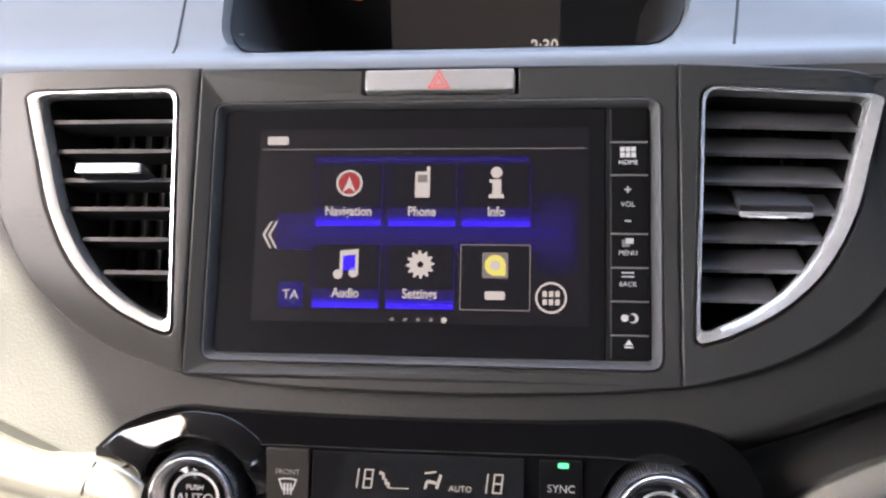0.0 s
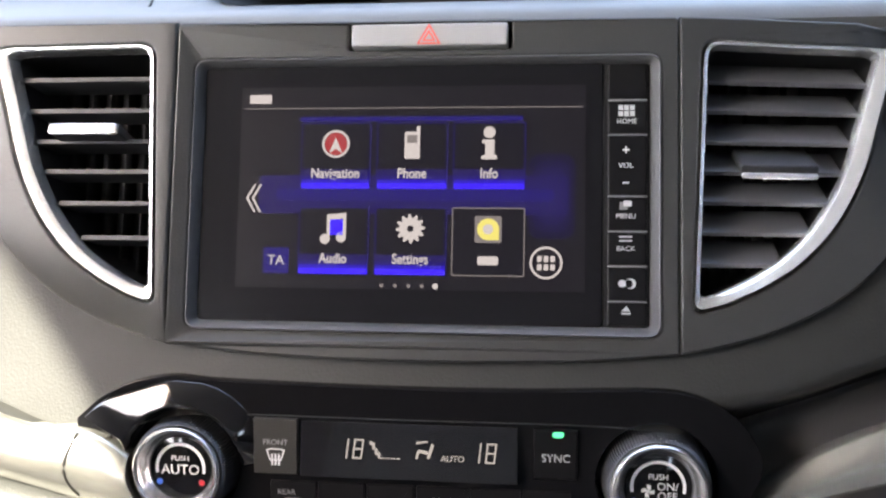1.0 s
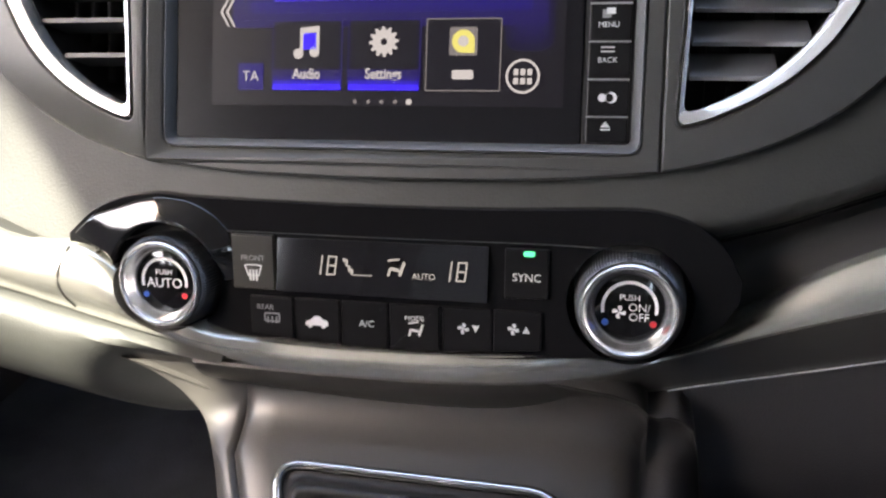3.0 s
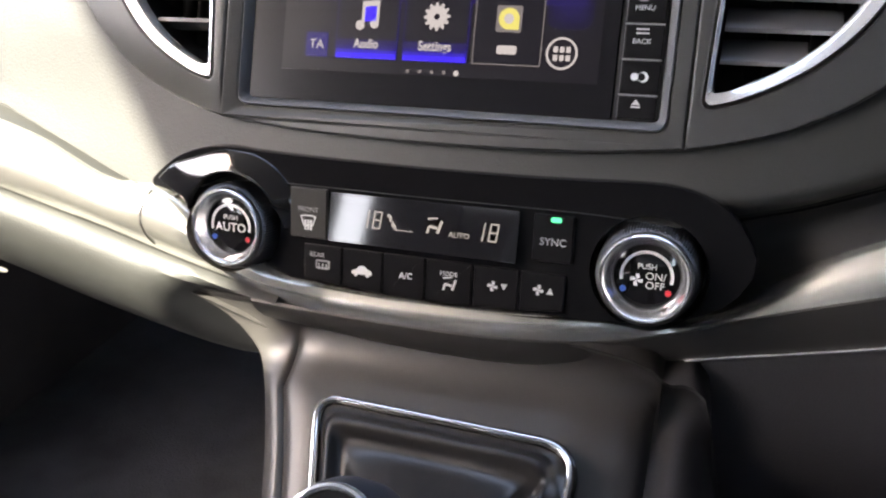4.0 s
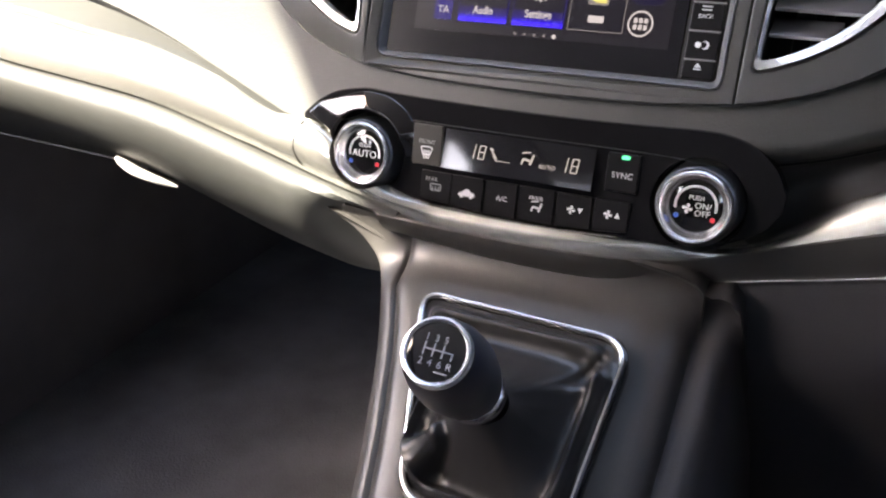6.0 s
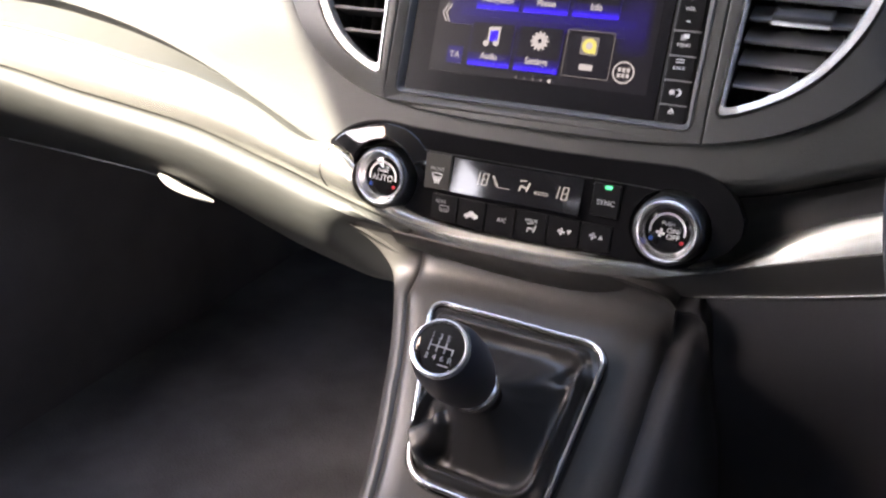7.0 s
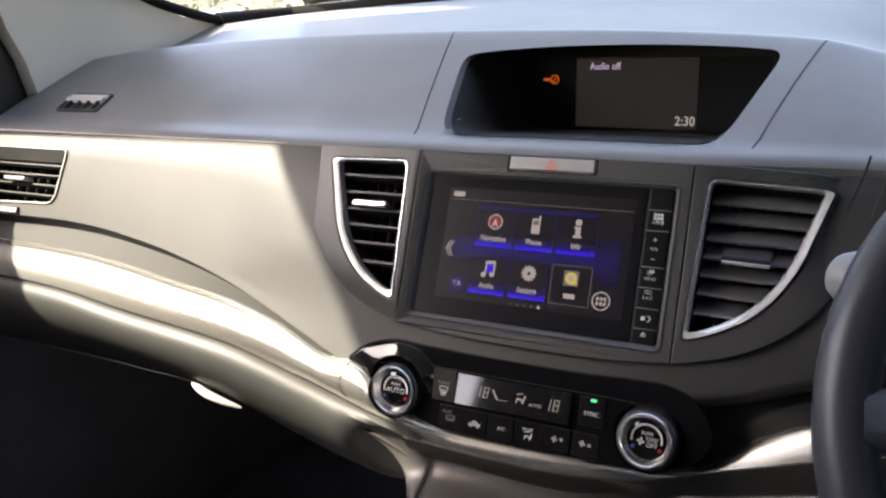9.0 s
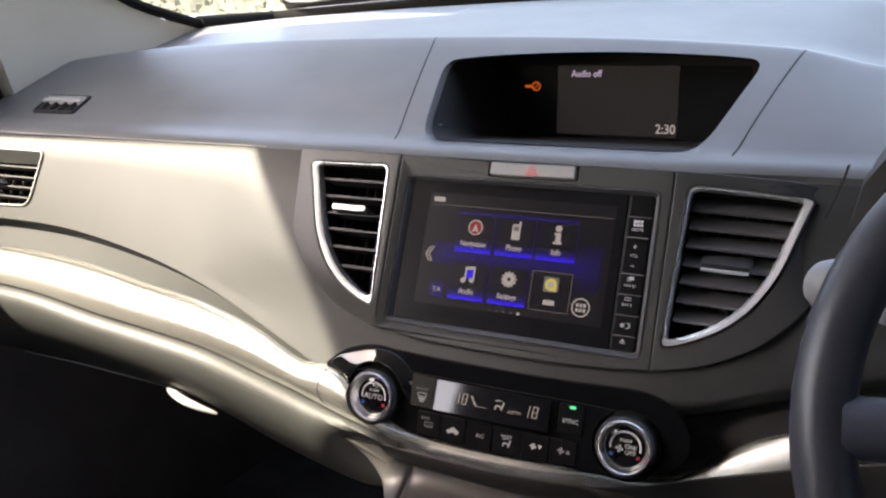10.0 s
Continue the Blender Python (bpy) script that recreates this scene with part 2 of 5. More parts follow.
def lathe(profile, seg=48, M=EYE4, bm=None, wave=0.0, waves=0):
    """Turn (radius, height) round the local z axis; waves: small teeth round the rim."""
    rings = []
    for r, h in profile:
        rings.append([M @ Vector(((r + (wave if (waves and k % 2) else 0)) * math.cos(2 * math.pi * k / seg), (r + (wave if (waves and k % 2) else 0)) * math.sin(2 * math.pi * k / seg), h)) for k in range(seg)])
    return loft(rings, True, True, bm)


def tube(pts, radius, seg=10, closed=False, bm=None):
    bm = bm or bmesh.new()
    P = [Vector(p) for p in pts]
    n = len(P)
    rings = []
    for i, p in enumerate(P):
        a = P[i - 1] if (i or closed) else p
        b = P[(i + 1) % n] if (i < n - 1 or closed) else p
        t = (b - a).normalized()
        s = t.cross(Vector((0.13, 0.21, 0.97))).normalized()
        u = s.cross(t)
        r = radius(i / (n - 1)) if callable(radius) else radius
        rings.append([p + r * (math.cos(2 * math.pi * k / seg) * s + math.sin(2 * math.pi * k / seg) * u) for k in range(seg)])
    if closed:
        rings.append(rings[0])
        return loft(rings, True, False, bm)
    return loft(rings, True, True, bm)


def box(x0, y0, z0, x1, y1, z1, M=EYE4, r=0.0, bm=None):
    return prism(rect(x0, y0, x1, y1, r), z0, z1, r * 0.6, M, bm)


def text(name, body, size, u, v, w, mat, parent, M=STACK, align="CENTER", extrude=0.0001, squeeze=1.0, label="", bold=0.0):
    cu = bpy.data.curves.new("text", "FONT")
    cu.body, cu.size, cu.align_x, cu.align_y, cu.extrude, cu.resolution_u = body, size, align, "CENTER", extrude, 3
    cu.offset = bold
    ob = new("text", cu)
    me = bpy.data.meshes.new_from_object(ob.evaluated_get(bpy.context.evaluated_depsgraph_get()))
    bpy.data.objects.remove(ob)
    bpy.data.curves.remove(cu)
    me.transform(M @ Matrix.Translation((u, v, w)) @ Matrix.Diagonal((squeeze, 1, 1, 1)))
    return place(name, me, mat, parent, label)


def carve(ob, cutters):
    """Cuts closed meshes out of a closed mesh, for good."""
    for bm in cutters:
        bmesh.ops.recalc_face_normals(bm, faces=bm.faces)
        me = bpy.data.meshes.new("cutter")
        bm.to_mesh(me)
        bm.free()
        c = new("cutter", me)
        mod = ob.modifiers.new("cut", "BOOLEAN")
        mod.operation, mod.solver, mod.object = "DIFFERENCE", "EXACT", c
        fresh = bpy.data.meshes.new_from_object(ob.evaluated_get(bpy.context.evaluated_depsgraph_get()))
        ob.modifiers.clear()
        old, ob.data = ob.data, fresh
        bpy.data.meshes.remove(old)
        bpy.data.objects.remove(c)
        bpy.data.meshes.remove(me)
    ob.data.polygons.foreach_set("use_smooth", [True] * len(ob.data.polygons))
    ob.data.set_sharp_from_angle(angle=radians(40))
    return ob


def along(table, soft=0.012):
    """A smooth function through (x, value) pairs, evened out over a short stretch."""
    g = through_pairs(table)
    if not soft:
        return g
    lo, step = table[0][0], soft / 3
    n = int((table[-1][0] - lo) / step) + 2
    raw = np.array([g(lo + step * (i - 8)) for i in range(n + 16)])
    if lo == 0.0:
        raw[:8] = raw[9:17][::-1]
    w = np.exp(-0.5 * (np.arange(-8, 9) / 3.0) ** 2)
    even = np.convolve(raw, w / w.sum(), "valid")
    xs = lo + step * np.arange(len(even))
    return lambda x: float(np.interp(x, xs, even))


def through_pairs(table):
    """A smooth function through (x, value) pairs."""
    xs, ys = [a for a, _ in table], [b for _, b in table]
    m = [0.0] * len(xs)
    for i in range(len(xs)):
        a, b = max(0, i - 1), min(len(xs) - 1, i + 1)
        m[i] = (ys[b] - ys[a]) / (xs[b] - xs[a])

    def f(x):
        if x <= xs[0]:
            return ys[0]
        if x >= xs[-1]:
            return ys[-1]
        i = max(k for k in range(len(xs) - 1) if xs[k] <= x)
        h = xs[i + 1] - xs[i]
        t = (x - xs[i]) / h
        return (2 * t ** 3 - 3 * t * t + 1) * ys[i] + (t ** 3 - 2 * t * t + t) * h * m[i] + (3 * t * t - 2 * t ** 3) * ys[i + 1] + (t ** 3 - t * t) * h * m[i + 1]
    return f


STACK_INV = STACK.inverted()


def refine(ob, longest=0.006):
    """Splits long edges, so that a flat plate can be bent."""
    fine = bmesh.new()
    fine.from_mesh(ob.data)
    for _ in range(4):
        bmesh.ops.triangulate(fine, faces=fine.faces)
        bmesh.ops.subdivide_edges(fine, edges=[e for e in fine.edges if e.calc_length() > longest], cuts=1)
    bmesh.ops.triangulate(fine, faces=fine.faces)
    fine.to_mesh(ob.data)
    fine.free()
    return ob


def shaped(ob, lift):
    """Moves every point of a thing out of the stack's plane by lift(u, v)."""
    for o in (ob, *ob.children_recursive):
        if o.type != "MESH":
            continue
        for v in o.data.vertices:
            p = STACK_INV @ v.co
            p.z += lift(p.x, p.y)
            v.co = STACK @ p
    return ob


def passenger_wing(u, v):
    """The passenger's air vent stands a little prouder than the screen."""
    f = max(0.0, min(1.0, (-0.098 - u) / 0.016))
    return 0.0045 * f * f * (3 - 2 * f)



def seg_distance(p, a, b):
    ex, ey = b[0] - a[0], b[1] - a[1]
    f = max(0.0, min(1.0, ((p[0] - a[0]) * ex + (p[1] - a[1]) * ey) / max(1e-12, ex * ex + ey * ey)))
    return math.hypot(p[0] - a[0] - f * ex, p[1] - a[1] - f * ey)


def bend(ob, k=0.11):
    """Turns the outer end of the driver's side of the centre stack away from the seats."""
    for o in (ob, *ob.children_recursive):
        if o.type != "MESH":
            continue
        for v in o.data.vertices:
            p = STACK_INV @ v.co
            f = max(0.0, min(1.0, (p.x - 0.10) / 0.11))
            p.z -= k * 0.11 * f * f * (3 - 2 * f) * max(0.15, min(1.1, (p.y + 0.06) / 0.12))
            v.co = STACK @ p
    return ob


def stack_y(z):
    return 0.404 * (z - 0.62)


# ------------------------------------------------------------ cabin shell
SIDE = 0.735


def wall_sheet(name, outline, holes, M, mat, thick=0.004):
    ob = place(name, holed([outline] + holes, 0, thick, 0.0, M), mat)
    return tagged(ob, kind="structure")


tagged(finish("floor", box(-SIDE, -2.3, 0.0, SIDE, 0.75, 0.03), CARPET), "black carpeted car floor in deep shade", "floor", kind="structure")
tagged(finish("ceiling", box(-SIDE, -2.3, 1.365, SIDE, 0.02, 1.39), ROOF_CLOTH), "grey fabric roof lining of the car", "ceiling", kind="structure")
# side walls: local x is the way ahead, local y is up
LEFT = Matrix(((0, 0, -1, -SIDE), (1, 0, 0, 0), (0, 1, 0, 0), (0, 0, 0, 1)))
RIGHT = Matrix(((0, 0, 1, SIDE), (1, 0, 0, 0), (0, 1, 0, 0), (0, 0, 0, 1)))
side_line = [(-2.3, 0.0), (0.75, 0.0), (0.75, 0.78), (0.50, 0.794), (0.444, 0.800), (0.375, 0.812), (0.31, 0.838), (0.24, 0.95), (0.02, 1.366), (-2.3, 1.366)]
# unseen door opening, outlined so the sun patch on the dash gets its shape
light_opening = [(-1.16, 0.810), (-0.25, 0.810), (-0.20, 0.792), (-0.13, 0.755), (-0.06, 0.732), (-0.004, 0.732), (-0.432, 1.327), (-0.55, 1.344), (-0.69, 1.344), (-0.73, 1.23)]
rear_glass = [(-2.1, 0.90), (-1.75, 0.90), (-1.75, 1.20), (-1.95, 1.20)]
# small rear hole on the left is added for the reflection in the climate display
tagged(wall_sheet("wall_left", side_line, [light_opening, [(-1.575, 0.90), (-1.41, 0.90), (-1.41, 1.10), (-1.575, 1.10)]], LEFT, POD_DARK), "dark trimmed side of the car, openings shaped to pass light", "car side")
tagged(wall_sheet("wall_right", side_line, [light_opening, rear_glass], RIGHT, POD_DARK), "dark trimmed side of the car, openings shaped to pass light", "car side")
for s_, M_ in ((-1, LEFT), (1, RIGHT)):
    card = finish("door_card", prism([(-1.2, 0.03), (0.72, 0.03), (0.72, 0.66), (0.0, 0.70), (-1.2, 0.78)], -0.02, -0.001, 0.004, M_), DOOR)
    tagged(card, "black plastic door card in shade", "door card", kind="structure")
for M_ in (LEFT, RIGHT):
    tagged(finish("pillar_trim", prism([(0.125, 0.69), (0.70, 0.69), (0.70, 0.79), (0.50, 0.800), (0.444, 0.806), (0.375, 0.818), (0.299, 0.839), (0.20, 0.885), (0.10, 0.96), (0.06, 1.02), (0.07, 0.86), (0.091, 0.798), (0.108, 0.764), (0.120, 0.722)], -0.026, -0.001, 0.004, M_), LINER), "pale moulded trim at the foot of the windscreen pillar", "pillar trim", kind="structure")
BACK = Matrix(((1, 0, 0, 0), (0, 0, -1, -2.3), (0, 1, 0, 0), (0, 0, 0, 1)))
wall_sheet("wall_back", [(-0.78, 0.0), (0.78, 0.0), (0.78, 1.36), (-0.78, 1.36)], [arc_corner([(-0.60, 0.93), (0.60, 0.93), (0.54, 1.29), (-0.54, 1.29)], 0.05)], BACK, POD_DARK)
tagged(finish("window_rear", prism(arc_corner([(-0.61, 0.92), (0.61, 0.92), (0.55, 1.30), (-0.55, 1.30)], 0.05), 0.006, 0.010, 0, BACK), PRIVACY), "dark tinted rear screen of the car", "window", kind="structure")
# added out of view to dim the driver's side
tagged(finish("window_right", prism([(a, b) for a, b in inset(light_opening, -0.01)], 0.008, 0.012, 0, RIGHT), DIM_PANE), "unseen dark pane added to dim light from the driver's side", "window", kind="structure")
FRONT = Matrix(((1, 0, 0, 0), (0, 0, -1, 0.74), (0, 1, 0, 0), (0, 0, 0, 1)))
tagged(finish("wall_front", prism([(-0.78, 0.0), (0.78, 0.0), (0.78, 0.78), (-0.78, 0.78)], 0, 0.02, 0, FRONT), CARPET), "black bulkhead behind the dashboard", "bulkhead", kind="structure")


# ------------------------------------------------------------ dashboard
dash = thing("dashboard", "charcoal soft-touch car dashboard with satin metal trim, partly sunlit", "dashboard")
ridge_z = along([(-0.72, 0.762), (-0.65, 0.770), (-0.55, 0.778), (-0.38, 0.785), (-0.165, 0.787), (0.01, 0.784), (0.167, 0.774), (0.2, 0.767), (0.24, 0.757), (0.5, 0.757), (0.72, 0.75)])


def deck_ring(x):
    zr = ridge_z(x)
    c = 1 - (x / 0.72) ** 2
    pts = [(0.034, 0.689), (0.0375, 0.6935), (0.046, 0.6965), (0.062, 0.6985), (0.075, 0.703)]
    q = max(0.0, min(1.0, (x - 0.10) / 0.11))
    q = q * q * (3 - 2 * q)
    pts = [(y + 0.0125 * q * k, z) for (y, z), k in zip(pts, (1.0, 1.0, 0.85, 0.5, 0.2))]
    for k in range(1, 8):
        f = k / 7
        pts.append((0.075 + f * 0.13, 0.703 + (zr - 0.706) * (1.12 * f - 0.12 * f * f)))
    pts += [(0.212, zr - 0.001), (0.219, zr), (0.226, zr - 0.002), (0.23, zr - 0.006), (0.236, zr - 0.006), (0.26, zr - 0.001), (0.33, zr + 0.006), (0.45, 0.806 + 0.008 * c), (0.60, 0.818 + 0.020 * c), (0.66, 0.818 + 0.022 * c), (0.66, 0.68), (0.05, 0.68)]
    return [Vector((x, y, z)) for y, z in pts]


deck = finish("upper_deck", loft([deck_ring(-0.72 + 1.44 * i / 72) for i in range(73)]), DECK_SHEEN, dash, "matt charcoal upper deck, paled in colour for the sky's sheen")
# recess of the upper display, open towards the seats
HOOD_BACK = 0.262


def hood_outline(k=1.0):
    top = [(0.136 - 0.0272 * i, 0.7655 + 0.0055 * (1 - ((0.136 - 0.0272 * i) / 0.136) ** 2)) for i in range(11)]
    lo = [(-0.119, 0.6985), (0.117, 0.6985)]
    o = arc_corner(lo + [(0.1475, 0.764)] + top[1:-1] + [(-0.1435, 0.764)], [0.018, 0.018, 0.014] + [0] * 9 + [0.014], 6)
    return [(a * k, 0.73 + (b - 0.73) * k) for a, b in o]


def deck_front(x, z):
    """How far ahead the deck's surface lies at a height."""
    r = deck_ring(x)
    for p, q in zip(r[2:18], r[3:19]):
        if p.z <= z <= q.z:
            return p.y + (q.y - p.y) * (z - p.z) / max(1e-6, q.z - p.z)
    return 0.07


def hood_section(f, k=1.0, lead=0.0):
    """The recess's outline, from the deck's surface (f = 0) to its back (f = 1)."""
    pts = []
    for a, b in hood_outline(k):
        y0 = deck_front(a, b) + lead
        sink = -0.0145 * f if b < 0.71 else 0.0
        pts.append(Vector((a * (1 - 0.05 * f), y0 + (HOOD_BACK - y0) * f, b + sink)))
    return pts


carve(deck, [loft([[p + Vector((0, -0.05, 0)) for p in hood_section(0.0)], hood_section(0.0), hood_section(0.3), hood_section(0.6), hood_section(1.0)])])
finish("display_recess", loft([hood_section(0.995), hood_section(1.03)]), DEEP, dash)
lining = bmesh.new()
loft([hood_section(f, 0.992, 0.012) for f in (0.0, 0.25, 0.5, 0.75, 0.99)], True, False, lining)
finish("recess_lining", lining, DEEP, dash, "black lining of the display recess")
finish("ridge_line", tube([Vector((x, 0.2325, ridge_z(x) - 0.0052)) for x in [-0.70 + 0.02 * k for k in range(71)]], 0.0011, 6), LINE, dash)
# sunlit seam line, drawn as a pale tube
finish("deck_edge", tube([(x, 0.0336, 0.6905) for x in [-0.70 + 0.01 * k for k in range(45)]], lambda f: 0.0011 - 0.0006 * f, 6), SUN_PALE, dash, "thin edge where deck and fascia meet, coloured as sunlit")
# seam lines that part the centre cowl from the deck
for s, name in ((-1, "seam"), (1, "seam")):
    pts = []
    for k in range(15):
        y = 0.064 + k * 0.0105
        x = s * (0.142 + (0.175 - 0.142) * (k / 14))
        r = deck_ring(x)
        ys = [p.y for p in r[:20]]
        i = max(j for j in range(19) if ys[j] <= y)
        f = (y - ys[i]) / max(1e-6, ys[i + 1] - ys[i])
        pts.append(r[i].lerp(r[i + 1], f) + Vector((0, 0, -0.0002)))
    finish(name, tube(pts, 0.0008, 6), LINE, dash)

def vent_outline(s, grow=0.0):
    side = spline([(0.1945, 0.0560), (0.188, 0.033), (0.181, 0.009), (0.170, -0.013), (0.157, -0.0285), (0.143, -0.0390), (0.129, -0.0463)], 5)
    loop = arc_corner([(0.1205, 0.0652), (0.1160, -0.0505), (0.1250, -0.0478)] + side[::-1] + [(0.1970, 0.0640)], [0.007, 0.005, 0.002] + [0] * len(side) + [0.010], 6)
    if s > 0:
        loop = [(0.12 + (u - 0.12) * 1.08, v) for u, v in loop]
    if grow:
        loop = inset(loop, -grow)
    return [(s * u, v) for u, v in loop]


# fascia: lower edge and the wing-shaped metal band below it, alike on both sides
edge_a = along([(0.0, 0.533), (0.10, 0.533), (0.12, 0.530), (0.135, 0.521), (0.15, 0.518), (0.169, 0.524), (0.226, 0.545), (0.288, 0.566), (0.354, 0.583), (0.425, 0.595), (0.502, 0.603), (0.6, 0.604), (0.73, 0.60)], 0.012)
edge_b = along([(0.0, 0.484), (0.05, 0.486), (0.085, 0.489), (0.11, 0.495), (0.13, 0.507), (0.145, 0.514), (0.169, 0.523), (0.226, 0.543), (0.26, 0.551), (0.293, 0.557), (0.361, 0.564), (0.434, 0.573), (0.513, 0.578), (0.6, 0.579), (0.73, 0.578)])
edge_c = along([(0.0, 0.473), (0.05, 0.4745), (0.08, 0.477), (0.117, 0.482), (0.152, 0.489), (0.215, 0.506), (0.275, 0.522), (0.341, 0.530), (0.413, 0.537), (0.489, 0.547), (0.573, 0.550), (0.73, 0.55)])
edge_d = along([(0.0, 0.450), (0.10, 0.455), (0.169, 0.464), (0.229, 0.480), (0.288, 0.495), (0.361, 0.503), (0.474, 0.515), (0.73, 0.519)])
edge_e = along([(0.0, 0.40), (0.10, 0.375), (0.167, 0.381), (0.244, 0.397), (0.30, 0.415), (0.355, 0.430), (0.408, 0.435), (0.473, 0.437), (0.561, 0.439), (0.73, 0.439)])
top_b = along([(0.0, 0.484), (0.05, 0.486), (0.085, 0.490), (0.10, 0.496), (0.115, 0.506), (0.13, 0.517), (0.148, 0.5232), (0.169, 0.5205), (0.19, 0.5265), (0.226, 0.540), (0.26, 0.549), (0.293, 0.556), (0.361, 0.564), (0.434, 0.573), (0.513, 0.578), (0.6, 0.579), (0.73, 0.578)], 0.008)


edge_right = along([(0.0, 0.533), (0.10, 0.533), (0.12, 0.530), (0.135, 0.527), (0.15, 0.531), (0.175, 0.541), (0.20, 0.550), (0.25, 0.565), (0.30, 0.578), (0.36, 0.590), (0.43, 0.598), (0.50, 0.603), (0.73, 0.60)], 0.02)


def band_top(x):
    """Upper rim of the band; it rises to the left dial in a short end piece."""
    return top_b(-x) if x < 0 else edge_b(x)


def band_low(x):
    return edge_c(abs(x))


out_c = along([(0.0, -0.055), (0.08, -0.053), (0.13, -0.049), (0.17, -0.046), (0.22, -0.047), (0.3, -0.05), (0.73, -0.05)])


def roll_in(x):
    q = max(0.0, min(1.0, (x - 0.105) / 0.045))
    return 0.013 * q * q * (3 - 2 * q)


def swell(x, z):
    """The fascia swells gently out to meet the passenger's air vent."""
    a = max(0.0, min(1.0, (x + 0.31) / 0.10)) if x < -0.05 else 0.0
    b = max(0.0, min(1.0, (z - 0.56) / 0.05))
    return 0.0055 * a * a * (3 - 2 * a) * b * b * (3 - 2 * b)


def fascia_ring(x):
    s = abs(x)
    za = edge_a(s) if x < 0 else edge_right(x)
    pts = [(0.034, 0.689)]
    for k in range(1, 8):
        z = 0.686 + (za + 0.012 - 0.686) * k / 7
        pts.append((stack_y(z) + 0.001 - swell(x, z) * min(1.0, k / 2), z))
    # on the driver's side the lower edge rolls in to the dark hollow
    q = roll_in(x)
    for k in range(1, 6):
        pts.append((stack_y(za + 0.012 * (1 - k / 5)) + 0.001 + q * (k / 5) ** 2, za + 0.012 * (1 - k / 5)))
    zb = min(band_top(x), za - 0.002) if x < -0.155 else za - 0.002
    h = za - zb
    d = 0.0095 * min(1.0, max(0.42, h / 0.018)) if x < 0 else 0.006
    y0, yb = stack_y(za) + q, stack_y(zb) - 0.0045 + 1.5 * q
    pts += [(y0 + 0.002, za - 0.0008), (y0 + 0.45 * d, za - 0.0018), (y0 + d, za - 0.12 * h - 0.001), (y0 + d, za - 0.40 * h - 0.001), (0.5 * (y0 + d) + 0.5 * yb, za - 0.70 * h - 0.001), (yb, zb - 0.0005), (yb + 0.006, zb - 0.003), (0.04, zb - 0.003), (0.06, 0.685)]
    return [Vector((x, y, z)) for y, z in pts]


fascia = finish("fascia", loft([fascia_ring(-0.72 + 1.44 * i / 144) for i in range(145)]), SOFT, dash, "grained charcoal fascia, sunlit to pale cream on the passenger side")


carve(fascia, [prism(vent_outline(s, 0.003), -0.08, 0.03) for s in (-1, 1)] + [prism(rect(-0.1015, -0.060, 0.1015, 0.0745), -0.08, 0.03)])
bend(fascia)


# centre and driver's side: (top z, top y), (crease z, crease y), (lower rim z, lower rim y)
top_z = along([(-0.12, 0.486), (-0.05, 0.4815), (0.0, 0.481), (0.05, 0.4825), (0.085, 0.483), (0.105, 0.479), (0.122, 0.4785), (0.135, 0.4850), (0.15, 0.4955), (0.18, 0.5136), (0.21, 0.5256), (0.25, 0.538), (0.30, 0.549), (0.43, 0.5676), (0.73, 0.5726)], 0.008)
top_y = along([(-0.12, -0.052), (0.0, -0.050), (0.05, -0.049), (0.085, -0.041), (0.12, -0.026), (0.15, -0.0205), (0.18, -0.017), (0.21, -0.015), (0.30, -0.009), (0.73, -0.005)])
crease_z = along([(-0.12, 0.474), (-0.05, 0.4710), (0.0, 0.4702), (0.05, 0.4712), (0.09, 0.4715), (0.12, 0.4770), (0.15, 0.4872), (0.18, 0.4972), (0.21, 0.5060), (0.25, 0.516), (0.30, 0.526), (0.43, 0.537), (0.73, 0.550)])
crease_y = along([(-0.12, -0.056), (0.0, -0.0545), (0.05, -0.053), (0.09, -0.043), (0.12, -0.0335), (0.15, -0.0300), (0.18, -0.0280), (0.21, -0.0255), (0.30, -0.018), (0.73, -0.008)])
rim_z = along([(-0.12, 0.461), (-0.05, 0.4545), (0.0, 0.4510), (0.05, 0.4515), (0.09, 0.4540), (0.12, 0.4590), (0.15, 0.4645), (0.18, 0.4698), (0.21, 0.4762), (0.25, 0.4855), (0.30, 0.496), (0.43, 0.512), (0.73, 0.525)])
rim_y = along([(-0.12, -0.048), (0.0, -0.0455), (0.05, -0.044), (0.09, -0.036), (0.12, -0.0295), (0.15, -0.0255), (0.18, -0.0212), (0.21, -0.0172), (0.30, -0.008), (0.73, 0.002)])


def flare(x):
    """The driver's end of the trim swings out towards the seat."""
    q = max(0.0, min(1.0, (x - 0.115) / 0.165))
    return -0.026 * q * q * (1.6 - 0.6 * q)


def flared(base, k):
    return lambda x: base(x) + k * flare(x)


top_y, crease_y, rim_y = (flared(f, 1.0) for f in (top_y, crease_y, rim_y))
top_z, crease_z, rim_z = (flared(f, k) for f, k in ((top_z, -0.535), (crease_z, -0.53), (rim_z, -0.50)))


